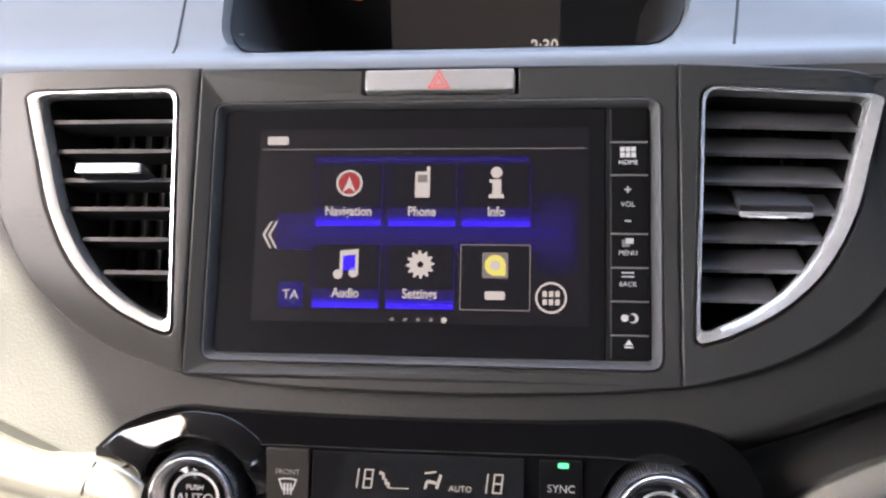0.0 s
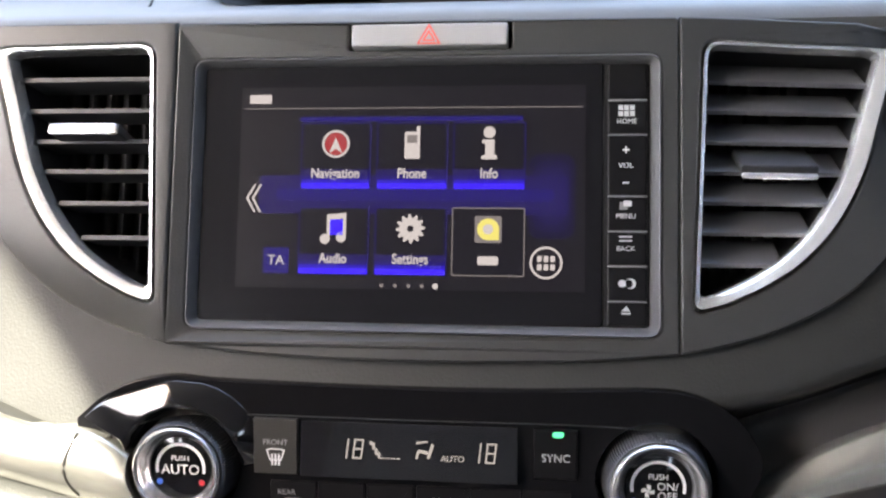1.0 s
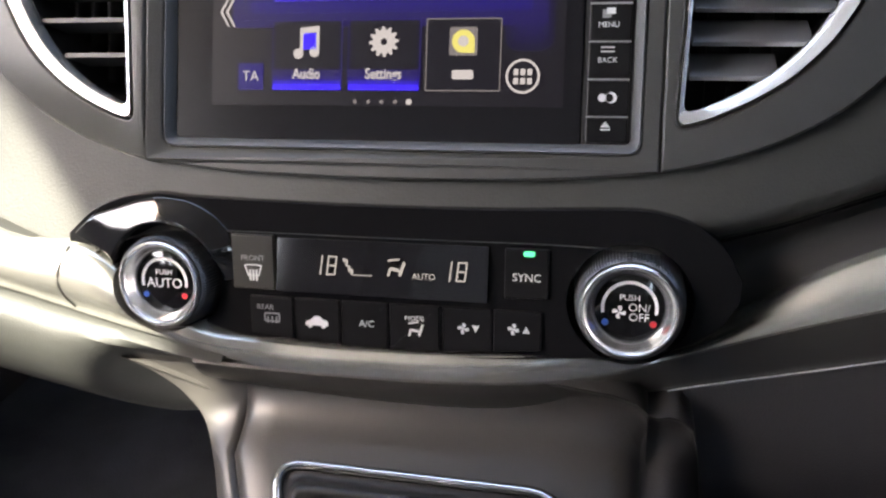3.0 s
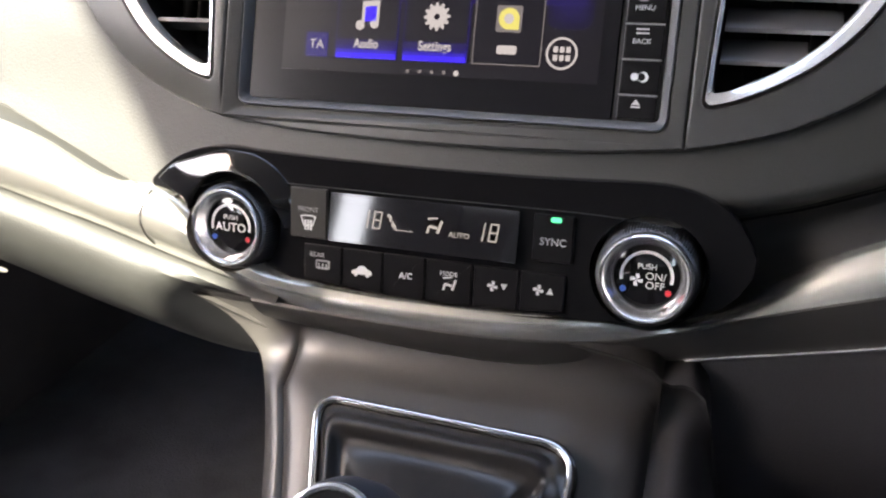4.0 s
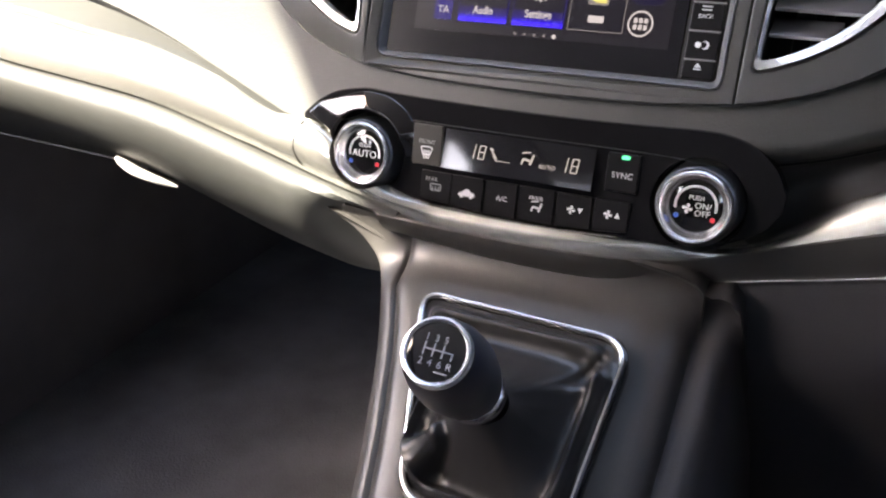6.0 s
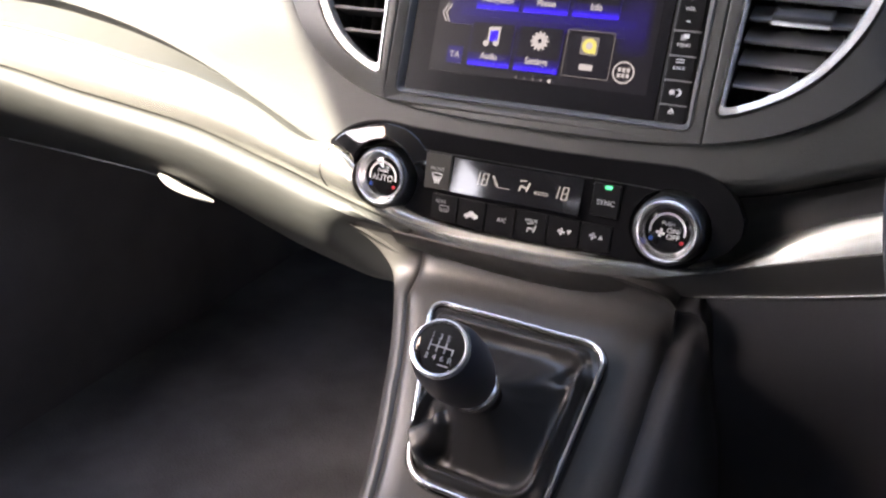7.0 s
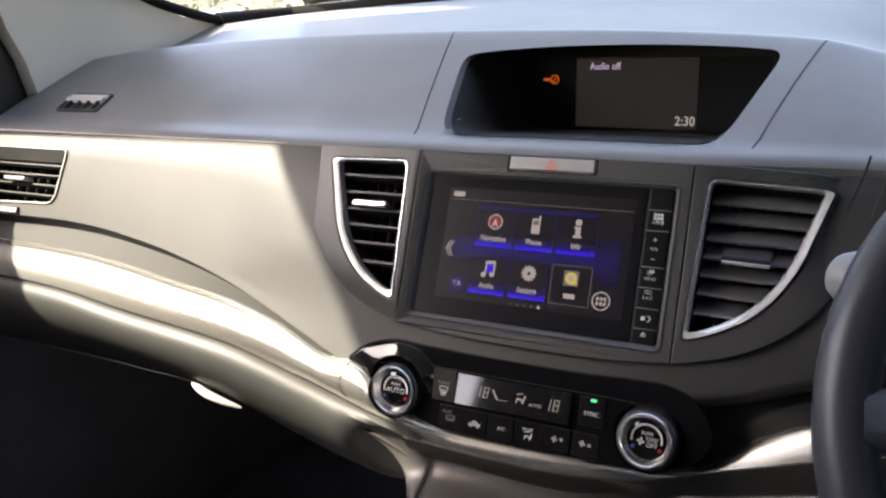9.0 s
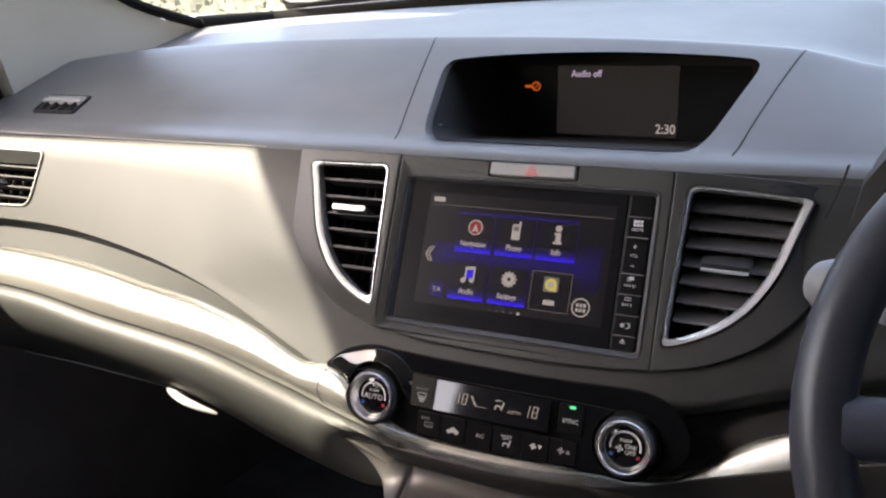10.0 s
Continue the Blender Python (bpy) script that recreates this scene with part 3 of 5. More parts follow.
def band_ring(x):
    s = abs(x)
    zb, zc = band_top(x), band_low(x)
    yb = stack_y(zb) - 0.006
    yc = out_c(s)
    left, right = [], []
    for k in range(15):
        f = k / 14
        z = zb + (zc - zb) * f
        left.append((yb + (yc - yb) * f - (0.006 + 0.002 * min(1, max(0, (zb - zc) / 0.03 - 0.3))) * math.sin(math.pi * f ** 0.85), z))
        g = math.sin(math.pi * f)
        right.append((top_y(x) + (crease_y(x) - top_y(x)) * f - 0.0012 * g, top_z(x) + (crease_z(x) - top_z(x)) * f + 0.0010 * g))
    left = [(yb + 0.004, zb + 0.0005)] + left + [(yc + 0.003, zc - 0.0012), (yc + 0.02, zc), (yb + 0.03, zb)]
    right = [(top_y(x) + 0.003, top_z(x) + 0.0006)] + right + [(crease_y(x) + 0.002, crease_z(x) - 0.0008), (crease_y(x) + 0.02, crease_z(x)), (top_y(x) + 0.03, top_z(x))]
    q = max(0.0, min(1.0, (x + 0.100) / 0.050))
    q = q * q * (3 - 2 * q)
    return [Vector((x, a + (c - a) * q, b + (d - b) * q)) for (a, b), (c, d) in zip(left, right)]


band = finish("metal_trim_band", loft([band_ring(-0.72 + 1.44 * i / 240) for i in range(241)]), TRIM, dash, "satin champagne metal trim band sweeping under the controls")
carve(band, [prism([(-0.1015 + 0.0236 * math.cos(2 * math.pi * k / 48), -0.1205 + 0.0236 * math.sin(2 * math.pi * k / 48)) for k in range(48)], -0.05, 0.05)])
# lower strip of the trim, from the crease down to the thin bright line; shade is in its colour
def strip_ring(x):
    yc, zc, yr, zr = crease_y(x), crease_z(x), rim_y(x), rim_z(x)
    pts = [(yc + 0.0008, zc - 0.0002), (yc, zc - 0.0012)]
    for k in range(1, 7):
        f = k / 6
        pts.append((yc + (yr - yc) * f ** 1.4, zc - 0.0012 + (zr - zc + 0.0012) * f))
    pts += [(yr + 0.0015, zr - 0.0012), (yr + 0.02, zr), (yc + 0.02, zc - 0.001)]
    return [Vector((x, y, z)) for y, z in pts]


finish("lower_trim_strip", loft([strip_ring(-0.092 + (0.72 + 0.092) * i / 130) for i in range(131)]), TRIM_SHADE, dash, "lower face of the trim band, its shade put into the colour")
finish("upper_seam", tube([band_ring(-0.70 + 0.01 * k)[2] + Vector((0, 0.0, 0.0003)) for k in range(47)], lambda f: 0.0008 * min(1.0, 4 * (1 - f) + 0.1), 6), LINE, dash)
# joint between the long band and its end piece by the dial
joint = []
for k in range(13):
    x = -0.1485 - 0.0035 * math.sin(math.pi * k / 12) - 0.0015 * k / 12
    joint.append(band_ring(x)[1 + k] + Vector((0, 0.0002, 0)))
finish("seam", tube(joint, 0.0008, 6), LINE, dash)


def lower_ring(x):
    s = abs(x)
    zc, zd, ze = band_low(x) - 0.0022, edge_d(s), edge_e(s)
    yc = out_c(s) + 0.002
    f = min(1, max(0, (s - 0.10) / 0.05))
    turn = 0.075 * max(0.0, (0.166 - s) / 0.075) ** 2
    pts = [(yc + 0.004, zc), (yc - 0.001, zc - 0.0006), (yc - 0.005, zc - 0.003)]
    (ya, za), (yk, zk), (ye, z_e) = (yc - 0.005 - 0.004 * f, zc - 0.007), (yc - 0.020 * f - 0.002, zd - 0.011), (0.020, ze + 0.003)
    for k in range(11):
        g = k / 10
        pts.append(((1 - g) ** 2 * ya + 2 * g * (1 - g) * yk + g * g * ye, (1 - g) ** 2 * za + 2 * g * (1 - g) * zk + g * g * z_e))
    pts += [(0.024, ze + 0.001), (0.028, ze - 0.002), (0.036, ze - 0.0005), (0.09, ze + 0.004), (0.12, ze + 0.01), (0.12, zc)]
    if x > 0:
        yr, zr = rim_y(x) + 0.004, rim_z(x) - 0.004
        pts = [(yr + 0.004, zr + 0.001), (yr + 0.0005, zr), (yr - 0.001, zr - 0.002), (yr - 0.0010, zr - 0.012), (yr - 0.002, zr - 0.035), (yr + 0.002, zr - 0.060), (yr + 0.018, zr - 0.095), (yr + 0.05, 0.30), (0.07, 0.20), (0.11, 0.16), (0.13, 0.16), (0.13, zr)]
        return [Vector((x, y, z)) for y, z in pts]
    return [Vector((x, y + turn * min(1.0, max(0.0, (zc - z - 0.005) / 0.02)), z)) for y, z in pts]


finish("glovebox_lid", loft([lower_ring(-0.72 + (0.72 - 0.078) * i / 72) for i in range(73)]), SOFT, dash, "charcoal glovebox lid curving away under the metal band")
# light along the lid's lower edge, put in as a pale tube
finish("lid_edge", tube([(x, 0.0235, edge_e(-x) - 0.0008) for x in [-0.62 + 0.01 * k for k in range(26)]], 0.0008, 6), SUN_PALE, dash, "thin lower edge of the lid, coloured as catching light")
finish("knee_panel", loft([lower_ring(0.106 + (0.72 - 0.106) * i / 70) for i in range(71)]), KNEE, dash, "dark knee panel on the driver's side")
# thin bright line along the band's lower rim on the driver's side
finish("trim_rim", tube([(x, rim_y(x) - 0.0006, rim_z(x) - 0.0004) for x in [0.119 + 0.006 * k for k in range(80)]], 0.0009, 8), CHROME, dash, "thin bright line along the trim")

# ------------------------------------------------------------ centre stack surround
POD_BOTTOM = [(-0.206, 0.004), (-0.200, -0.0067), (-0.188, -0.0252), (-0.17, -0.0432), (-0.1468, -0.0569), (-0.1245, -0.0645), (-0.1103, -0.0677)]
MID_BOTTOM = [(-0.1099, -0.0678), (-0.066, -0.0718), (0.0, -0.0732), (0.066, -0.0718), (0.1099, -0.0678)]
centre_rim = [(-0.1099, 0.0755)] + spline(MID_BOTTOM, 5) + [(0.1099, 0.0755)]
screen_hole = rect(-0.1025, -0.0612, 0.1025, 0.0592, 0.006)
hazard_hole = rect(-0.0330, 0.0624, 0.0392, 0.0746, 0.0015)
centre = place("centre_surround", holed([arc_corner(centre_rim, [0.003] + [0] * (len(centre_rim) - 2) + [0.003]), screen_hole, hazard_hole], -0.012, 0.004, 0.0011), POD, dash, "smooth grey surround of the touch screen")
shaped(centre, passenger_wing)


for s in (-1, 1):
    rim = [(s * 0.1103, 0.0755)] + [(s * -u, v) for u, v in spline(POD_BOTTOM[::-1], 5)] + [(s * 0.2085, 0.03), (s * 0.212, 0.0755)]
    if s > 0:
        rim = [(0.11 + (u - 0.11) * 1.09, v) for u, v in rim]
    pod = place("vent_surround", holed([rim, vent_outline(s, 0.0008)], -0.02, 0.004, 0.0011), POD, dash, "smooth grey surround of an air vent")
    refine(pod)
    for v in pod.data.vertices:
        p = STACK_INV @ v.co
        f = max(0.0, min(1.0, (p.y + 0.05) / 0.09)) * max(0.0, min(1.0, (abs(p.x) - 0.185) / 0.020))
        p.z -= (0.009 if s > 0 else 0.0) * f * f * (3 - 2 * f)
        v.co = STACK @ p
    bend(pod)
    shaped(pod, passenger_wing)
    if s < 0:
        # the outer rim sinks to the level of the fascia
        for v in pod.data.vertices:
            p = STACK_INV @ v.co
            near = min(seg_distance((p.x, p.y), a, b) for a, b in zip(rim[1:], rim[2:]))
            f = max(0.0, 1 - near / 0.018)
            if p.z > -0.005 and f > 0:
                keep = max(0.0, min(1.0, (p.x + 0.135) / 0.02))
                p.z -= (0.0070 - 0.0030 * keep - 0.9 * swell(p.x, v.co.z)) * f
                v.co = STACK @ p
    pod.data.polygons.foreach_set("use_smooth", [True] * len(pod.data.polygons))
    pod.data.set_sharp_from_angle(angle=radians(45))


# ------------------------------------------------------------ air vents beside the screen
def span(outline, v):
    xs = []
    n = len(outline)
    for i in range(n):
        (a, b), (c, d) = outline[i], outline[(i + 1) % n]
        if (b - v) * (d - v) < 0:
            xs.append(a + (c - a) * (v - b) / (d - b))
    return (min(xs), max(xs)) if len(xs) >= 2 else None


def vent_frame_inner(s):
    side = spline([(0.1880, 0.0560), (0.181, 0.032), (0.174, 0.009), (0.163, -0.0115), (0.151, -0.0255), (0.139, -0.0345), (0.128, -0.0405)], 5)
    k = 1.08 if s > 0 else 1.0
    loop = arc_corner([(0.1222, 0.0632), (0.1182, -0.0440), (0.1250, -0.0420)] + side[::-1] + [(0.1900, 0.0625)], [0.006, 0.004, 0.002] + [0] * len(side) + [0.008], 6)
    return [(s * (0.12 + (u - 0.12) * k), v) for u, v in loop]


def air_vent(s, levels, tilt, label):
    v = thing("air_vent", label, "air vent", group="dashboard air vents")
    outer, inner = vent_outline(s), vent_frame_inner(s)
    lip = []
    # flat-topped lip; on the driver's side its curved edge slopes in towards the slats
    for f, w, lean in ((0.0, -0.004, 0), (0.0, 0.0008, 0), (0.04, 0.0028, 0), (0.12, 0.0046, 0.0008), (0.36, 0.0045, 0.0001), (0.62, 0.0043, -0.0007), (0.88, 0.0040, -0.0015), (0.96, 0.0020, -0.0003), (1.0, 0.0004, 0), (1.0, -0.004, 0), (0.0, -0.004, 0)):
        lip.append([STACK @ Vector((a + (c - a) * f, b + (d - b) * f, w + lean * (s > 0) * max(0.0, min(1.0, (0.060 - b) / 0.010)) * min(1.0, max(0.0, (a - 0.122) / 0.008)))) for (a, b), (c, d) in zip(outer, inner)])
    finish("frame", loft(lip, True, False), CHROME, v, "bright satin chrome frame")
    duct = bmesh.new()
    loft([[STACK @ Vector((a, b, w)) for a, b in inset(inner, -0.0004)] for w in (-0.003, -0.045)], True, False, duct)
    duct.faces.new([duct.verts.new(STACK @ Vector((a, b, -0.045))) for a, b in inset(inner, -0.0004)])
    finish("duct", duct, DEEP, v)
    for lv in levels:
        sp = span(inner, lv)
        M = STACK @ Matrix.Translation((0, lv, -0.011)) @ Matrix.Rotation(radians(tilt), 4, "X")
        # driver's slats take the lit colour, passenger's the plain one
        finish("slat", box(sp[0] + 0.001, -0.0011, -0.009, sp[1] - 0.001, 0.0011, 0.009, M, 0.0005), SLAT if s < 0 else SLAT_LIT, v)
    for k in range(6):
        u = s * (0.129 + 0.009 * k)
        M = STACK @ Matrix.Translation((u, 0, -0.032))
        lo = min(q for p, q in inner if abs(p - u) < 0.012)
        finish("vane", box(-0.0006, lo + 0.004, -0.006, 0.0006, 0.058, 0.006, M), DEEP, v)
    return v


vent_l = air_vent(-1, [0.0505, 0.0360, 0.0218, 0.0080, -0.0065, -0.0220], -4, "black slatted air vent in a half-moon chrome frame")
vent_r = air_vent(1, [0.0545, 0.0415, 0.0281, 0.0150, 0.0020, -0.0111, -0.0245], 38, "slatted air vent in a half-moon chrome frame, slats coloured as lit")


def vent_tab(v, u0, u1, vc, tilt, tip, body, tip_label):
    M = STACK @ Matrix.Translation((0, vc, -0.003)) @ Matrix.Rotation(radians(tilt), 4, "X")
    b = finish("tab", box(u0, -0.0022, -0.010, u1, 0.0022, 0.010, M, 0.0014), body, v)
    o = rect(u0 + 0.0005, -0.0030, u1 - 0.0005, 0.0018, 0.0015) if tip_label == "l" else rect(u0 + 0.0003, -0.0036, u1 - 0.0003, -0.0012, 0.0010)
    finish("tab_tip", prism(o, 0.0095, 0.0115, 0.0006, M), tip, b, "bright chrome tab edge")


vent_tab(vent_l, -0.1665, -0.1335, 0.0245, -12, CHROME, SLAT, "l")
vent_tab(vent_r, 0.1350, 0.1670, 0.0145, 30, BRIGHT, SLAT, "r")

bend(vent_r)
shaped(vent_l, passenger_wing)

# ------------------------------------------------------------ hazard switch
hz = thing("hazard_switch", "grey hazard switch with a red triangle above the screen", "switch")
finish("button", prism(rect(-0.0312, 0.0634, 0.0375, 0.0736, 0.0012), -0.008, 0.0062, 0.001), HAZ, hz)
finish("switch_recess", prism(rect(-0.0330, 0.0624, 0.0392, 0.0746), -0.011, -0.0075), DEEP, hz)
for k, (r0, r1) in enumerate(((0.0062, 0.0047), (0.0034, 0.0020))):
    tri0 = [(r0 * math.sin(a), r0 * math.cos(a)) for a in (0, 2 * math.pi / 3, 4 * math.pi / 3)]
    tri1 = [(r1 * math.sin(a), r1 * math.cos(a)) for a in (0, 2 * math.pi / 3, 4 * math.pi / 3)]
    place("triangle_mark", holed([tri0, tri1], 0.0061, 0.0064, 0.0, STACK @ Matrix.Translation((0.0032, 0.0672, 0))), PINK, hz, "red outlined triangle")

# ------------------------------------------------------------ touch screen unit
unit = thing("touch_screen_unit", "black touch screen unit showing a blue menu, with a key strip", "touch screen")
bezel_out, bezel_in = rect(-0.1024, -0.0611, 0.1024, 0.0591, 0.006, 6), rect(-0.0985, -0.0570, 0.0985, 0.0560, 0.003, 6)
finish("bezel", loft([[STACK @ Vector((p[0], p[1], w)) for p in o] for o, w in ((bezel_out, -0.012), (bezel_out, 0.0048), (inset(bezel_out, 0.0006), 0.0054), (inset(bezel_out, 0.0011), 0.0050), (bezel_in, 0.0004), (bezel_in, -0.012))], True, False), BEZEL, unit, "satin grey bezel sloping in towards the glass")
finish("glass", prism(rect(-0.0985, -0.0572, 0.0785, 0.0572, 0.002), -0.012, 0.0008, 0.0004), GLASS_BLACK, unit, "glossy black screen glass")
display = finish("display", prism(rect(-0.0815, -0.0425, 0.0712, 0.0470), 0.0006, 0.00095), L_BACK, unit, "lit dark grey display")
W0 = 0.00115


def lit_plate(name, outline, mat, w=W0, parent=None):
    return finish(name, prism(outline, w - 0.0002, w), mat, parent or display)


for k, (half, mat) in enumerate(((0.0085, L_HAZE), (0.0055, L_HAZE), (0.0026, L_DEEP))):
    lit_plate("blue_glow", rect(-0.0720 + 0.004 * k, -0.0012 - half, 0.0640 - 0.003 * k, -0.0012 + half, 0.002), mat, W0 + 0.00003 * k)
lit_plate("blue_glow", rect(-0.0545, 0.0315, 0.0445, 0.0335, 0.001), L_DEEP, W0)
for k in range(3):
    lit_plate("blue_glow", rect(0.0470 + 0.002 * k, -0.0200 + 0.003 * k, 0.0670 - 0.002 * k, 0.0170 - 0.003 * k, 0.006), L_FAINT[k], W0 - 0.0001 + 0.00002 * k)
TILES = [(-0.0377, 0.0160), (-0.0037, 0.0160), (0.0300, 0.0160), (-0.0377, -0.0215), (-0.0037, -0.0215), (0.0300, -0.0215)]
WORDS = ["Navigation", "Phone", "Info", "Audio", "Settings", ""]
tiles = []
for k, (tu, tv) in enumerate(TILES):
    t = lit_plate("menu_tile", rect(tu - 0.0157, tv - 0.0148, tu + 0.0157, tv + 0.0148, 0.0006), L_GREY if k == 5 else L_DEEP, W0 + 0.0002)
    lit_plate("tile_face", rect(tu - 0.0152, tv - 0.0143, tu + 0.0152, tv + 0.0143, 0.0005), L_TILE, W0 + 0.0003, t)
    if k != 5:
        for b0, b1, mat in ((-0.0146, -0.0122, L_BLUE), (-0.0122, -0.0106, L_MID), (-0.0106, -0.0088, L_DEEP), (-0.0088, -0.0060, L_HAZE)):
            lit_plate("tile_bar", rect(tu - 0.0152, tv + b0, tu + 0.0152, tv + b1), mat, W0 + 0.0004, t)
        text("tile_word", WORDS[k], 0.0062, tu, tv - 0.0080, W0 + 0.0006, L_WHITE, t, squeeze=0.82, bold=0.00012)
    else:
        lit_plate("tile_bar", rect(tu - 0.0045, tv - 0.0100, tu + 0.0045, tv - 0.0062, 0.001), L_WHITE, W0 + 0.0005, t)
    tiles.append(t)
W1 = W0 + 0.0005


def ring_outline(u, v, r, n=28):
    return [(u + r * math.cos(2 * math.pi * k / n), v + r * math.sin(2 * math.pi * k / n)) for k in range(n)]


def icon_ring(u, v, r0, r1, mat, par, w=W1):
    return place("icon_ring", holed([ring_outline(u, v, r0), ring_outline(u, v, r1)], w, w + 0.0002), mat, par)


cu_, cv_ = TILES[0][0], 0.0212
icon_ring(cu_, cv_, 0.0062, 0.0052, L_WHITE, tiles[0])
lit_plate("icon_disc", ring_outline(cu_, cv_, 0.0050), L_RED, W1, tiles[0])
lit_plate("icon_needle", [(cu_ - 0.003, cv_ - 0.0042), (cu_, cv_ - 0.0022), (cu_ + 0.003, cv_ - 0.0042), (cu_, cv_ + 0.0028)], L_WHITE, W1 + 0.0003, tiles[0])
cu_ = TILES[1][0]
lit_plate("icon_phone", rect(cu_ - 0.0034, cv_ - 0.0066, cu_ + 0.0034, cv_ + 0.0054, 0.0008), L_WHITE, W1, tiles[1])
lit_plate("icon_aerial", rect(cu_ + 0.0018, cv_ + 0.005, cu_ + 0.0034, cv_ + 0.0078), L_WHITE, W1, tiles[1])
lit_plate("icon_screen", rect(cu_ - 0.0022, cv_ + 0.0004, cu_ + 0.0022, cv_ + 0.0038), L_GREY, W1 + 0.0003, tiles[1])
cu_ = TILES[2][0]
lit_plate("icon_dot", ring_outline(cu_, cv_ + 0.0050, 0.0026), L_WHITE, W1, tiles[2])
lit_plate("icon_stem", [(cu_ - 0.0034, cv_ - 0.0068), (cu_ + 0.0034, cv_ - 0.0068), (cu_ + 0.0034, cv_ - 0.0052), (cu_ + 0.0022, cv_ - 0.0048), (cu_ + 0.0022, cv_ + 0.0018), (cu_ - 0.0032, cv_ + 0.0018), (cu_ - 0.0032, cv_ + 0.0004), (cu_ - 0.0018, cv_), (cu_ - 0.0018, cv_ - 0.0048), (cu_ - 0.0034, cv_ - 0.0052)], L_WHITE, W1, tiles[2])
cu_, cv_ = TILES[3][0], -0.0161
lit_plate("icon_note", ring_outline(cu_ - 0.0038, cv_ - 0.0048, 0.0022), L_WHITE, W1, tiles[3])
lit_plate("icon_note", ring_outline(cu_ + 0.0034, cv_ - 0.0040, 0.0022), L_WHITE, W1, tiles[3])
lit_plate("icon_beam", [(cu_ - 0.0030, cv_ - 0.005), (cu_ - 0.0016, cv_ - 0.005), (cu_ - 0.0016, cv_ + 0.0036), (cu_ + 0.0042, cv_ + 0.0042), (cu_ + 0.0042, cv_ - 0.0042), (cu_ + 0.0056, cv_ - 0.0042), (cu_ + 0.0056, cv_ + 0.0068), (cu_ - 0.0030, cv_ + 0.0060)], L_WHITE, W1 + 0.0002, tiles[3])
lit_plate("icon_note_fill", rect(cu_ - 0.0016, cv_ - 0.0030, cu_ + 0.0042, cv_ + 0.0038), L_BLUE, W1, tiles[3])
cu_ = TILES[4][0]
gear_line = []
for k in range(48):
    a = 2 * math.pi * k / 48
    r = 0.0064 if k % 4 in (0, 1) else 0.0049
    gear_line.append((cu_ + r * math.cos(a), cv_ + r * math.sin(a)))
place("icon_gear", holed([gear_line, ring_outline(cu_, cv_, 0.0014)], W1, W1 + 0.0002), L_WHITE, tiles[4])
cu_ = TILES[5][0]
lit_plate("icon_badge", rect(cu_ - 0.0058, cv_ - 0.0058, cu_ + 0.0058, cv_ + 0.0058, 0.001), L_GREY, W1, tiles[5])
lit_plate("icon_disc", ring_outline(cu_, cv_, 0.0047) , L_YELLOW, W1 + 0.0002, tiles[5])
lit_plate("icon_corner", rect(cu_ + 0.001, cv_ - 0.0047, cu_ + 0.0047, cv_), L_YELLOW, W1 + 0.00025, tiles[5])
lit_plate("icon_centre", ring_outline(cu_, cv_, 0.0022), L_WHITE, W1 + 0.0004, tiles[5])
ta = lit_plate("ta_key", rect(-0.0690, -0.0362, -0.0575, -0.0248, 0.0005), L_DEEP, W0 + 0.0002)
text("ta_word", "TA", 0.0060, -0.0632, -0.0305, W0 + 0.0005, L_WHITE, ta)
for k in range(5):
    lit_plate("page_dot", ring_outline(-0.0158 + 0.00585 * k, -0.0421 + 0.0012, 0.0013 if k == 4 else 0.0009, 10), L_WHITE if k == 4 else L_GREY, W1)
icon_ring(0.0548, -0.0302, 0.0070, 0.0060, L_WHITE, display)
for i in range(3):
    for j in range(2):
        lit_plate("grid_dot", rect(0.0510 + 0.0028 * i, -0.0334 + 0.0036 * j, 0.0530 + 0.0028 * i, -0.0308 + 0.0036 * j, 0.0004), L_WHITE, W1)
for k in range(2):
    u = -0.0778 + 0.0026 * k
    lit_plate("chevron", [(u, -0.0030), (u + 0.0036, 0.0032), (u + 0.0046, 0.0032), (u + 0.0012, -0.0030), (u + 0.0046, -0.0092), (u + 0.0036, -0.0092)], L_WHITE, W1)
lit_plate("status_mark", rect(-0.0775, 0.0395, -0.0675, 0.0435, 0.0005), L_WHITE, W1)
lit_plate("status_line", rect(-0.0800, 0.0372, 0.0700, 0.0376), L_GREY, W0)

# key strip: gaps between keys, each with its mark
strip = finish("key_strip", prism(rect(0.0789, -0.0572, 0.0980, 0.0572, 0.001), -0.012, 0.0002), DEEP, unit)
KEY_ROWS = [(0.0405, 0.0560), (0.0255, 0.0393), (-0.0010, 0.0245), (-0.0160, -0.0020), (-0.0308, -0.0170), (-0.0456, -0.0318), (-0.0562, -0.0466)]
keys = [finish("key", prism(rect(0.0797, lo, 0.0962, hi, 0.0008), -0.004, 0.0012, 0.0005), BUTTON, strip) for lo, hi in KEY_ROWS]
for lo, hi in KEY_ROWS[:-1]:
    finish("key_line", prism(rect(0.0797, lo - 0.0007, 0.0962, lo - 0.0002), 0.0002, 0.0013), GREY_INK, strip)
KW = 0.00145


def ink(name, outline, mat=WHITE_INK, w=KW, par=strip, M=STACK):
    return finish(name, prism(outline, w - 0.0002, w, 0.0, M), mat, par)


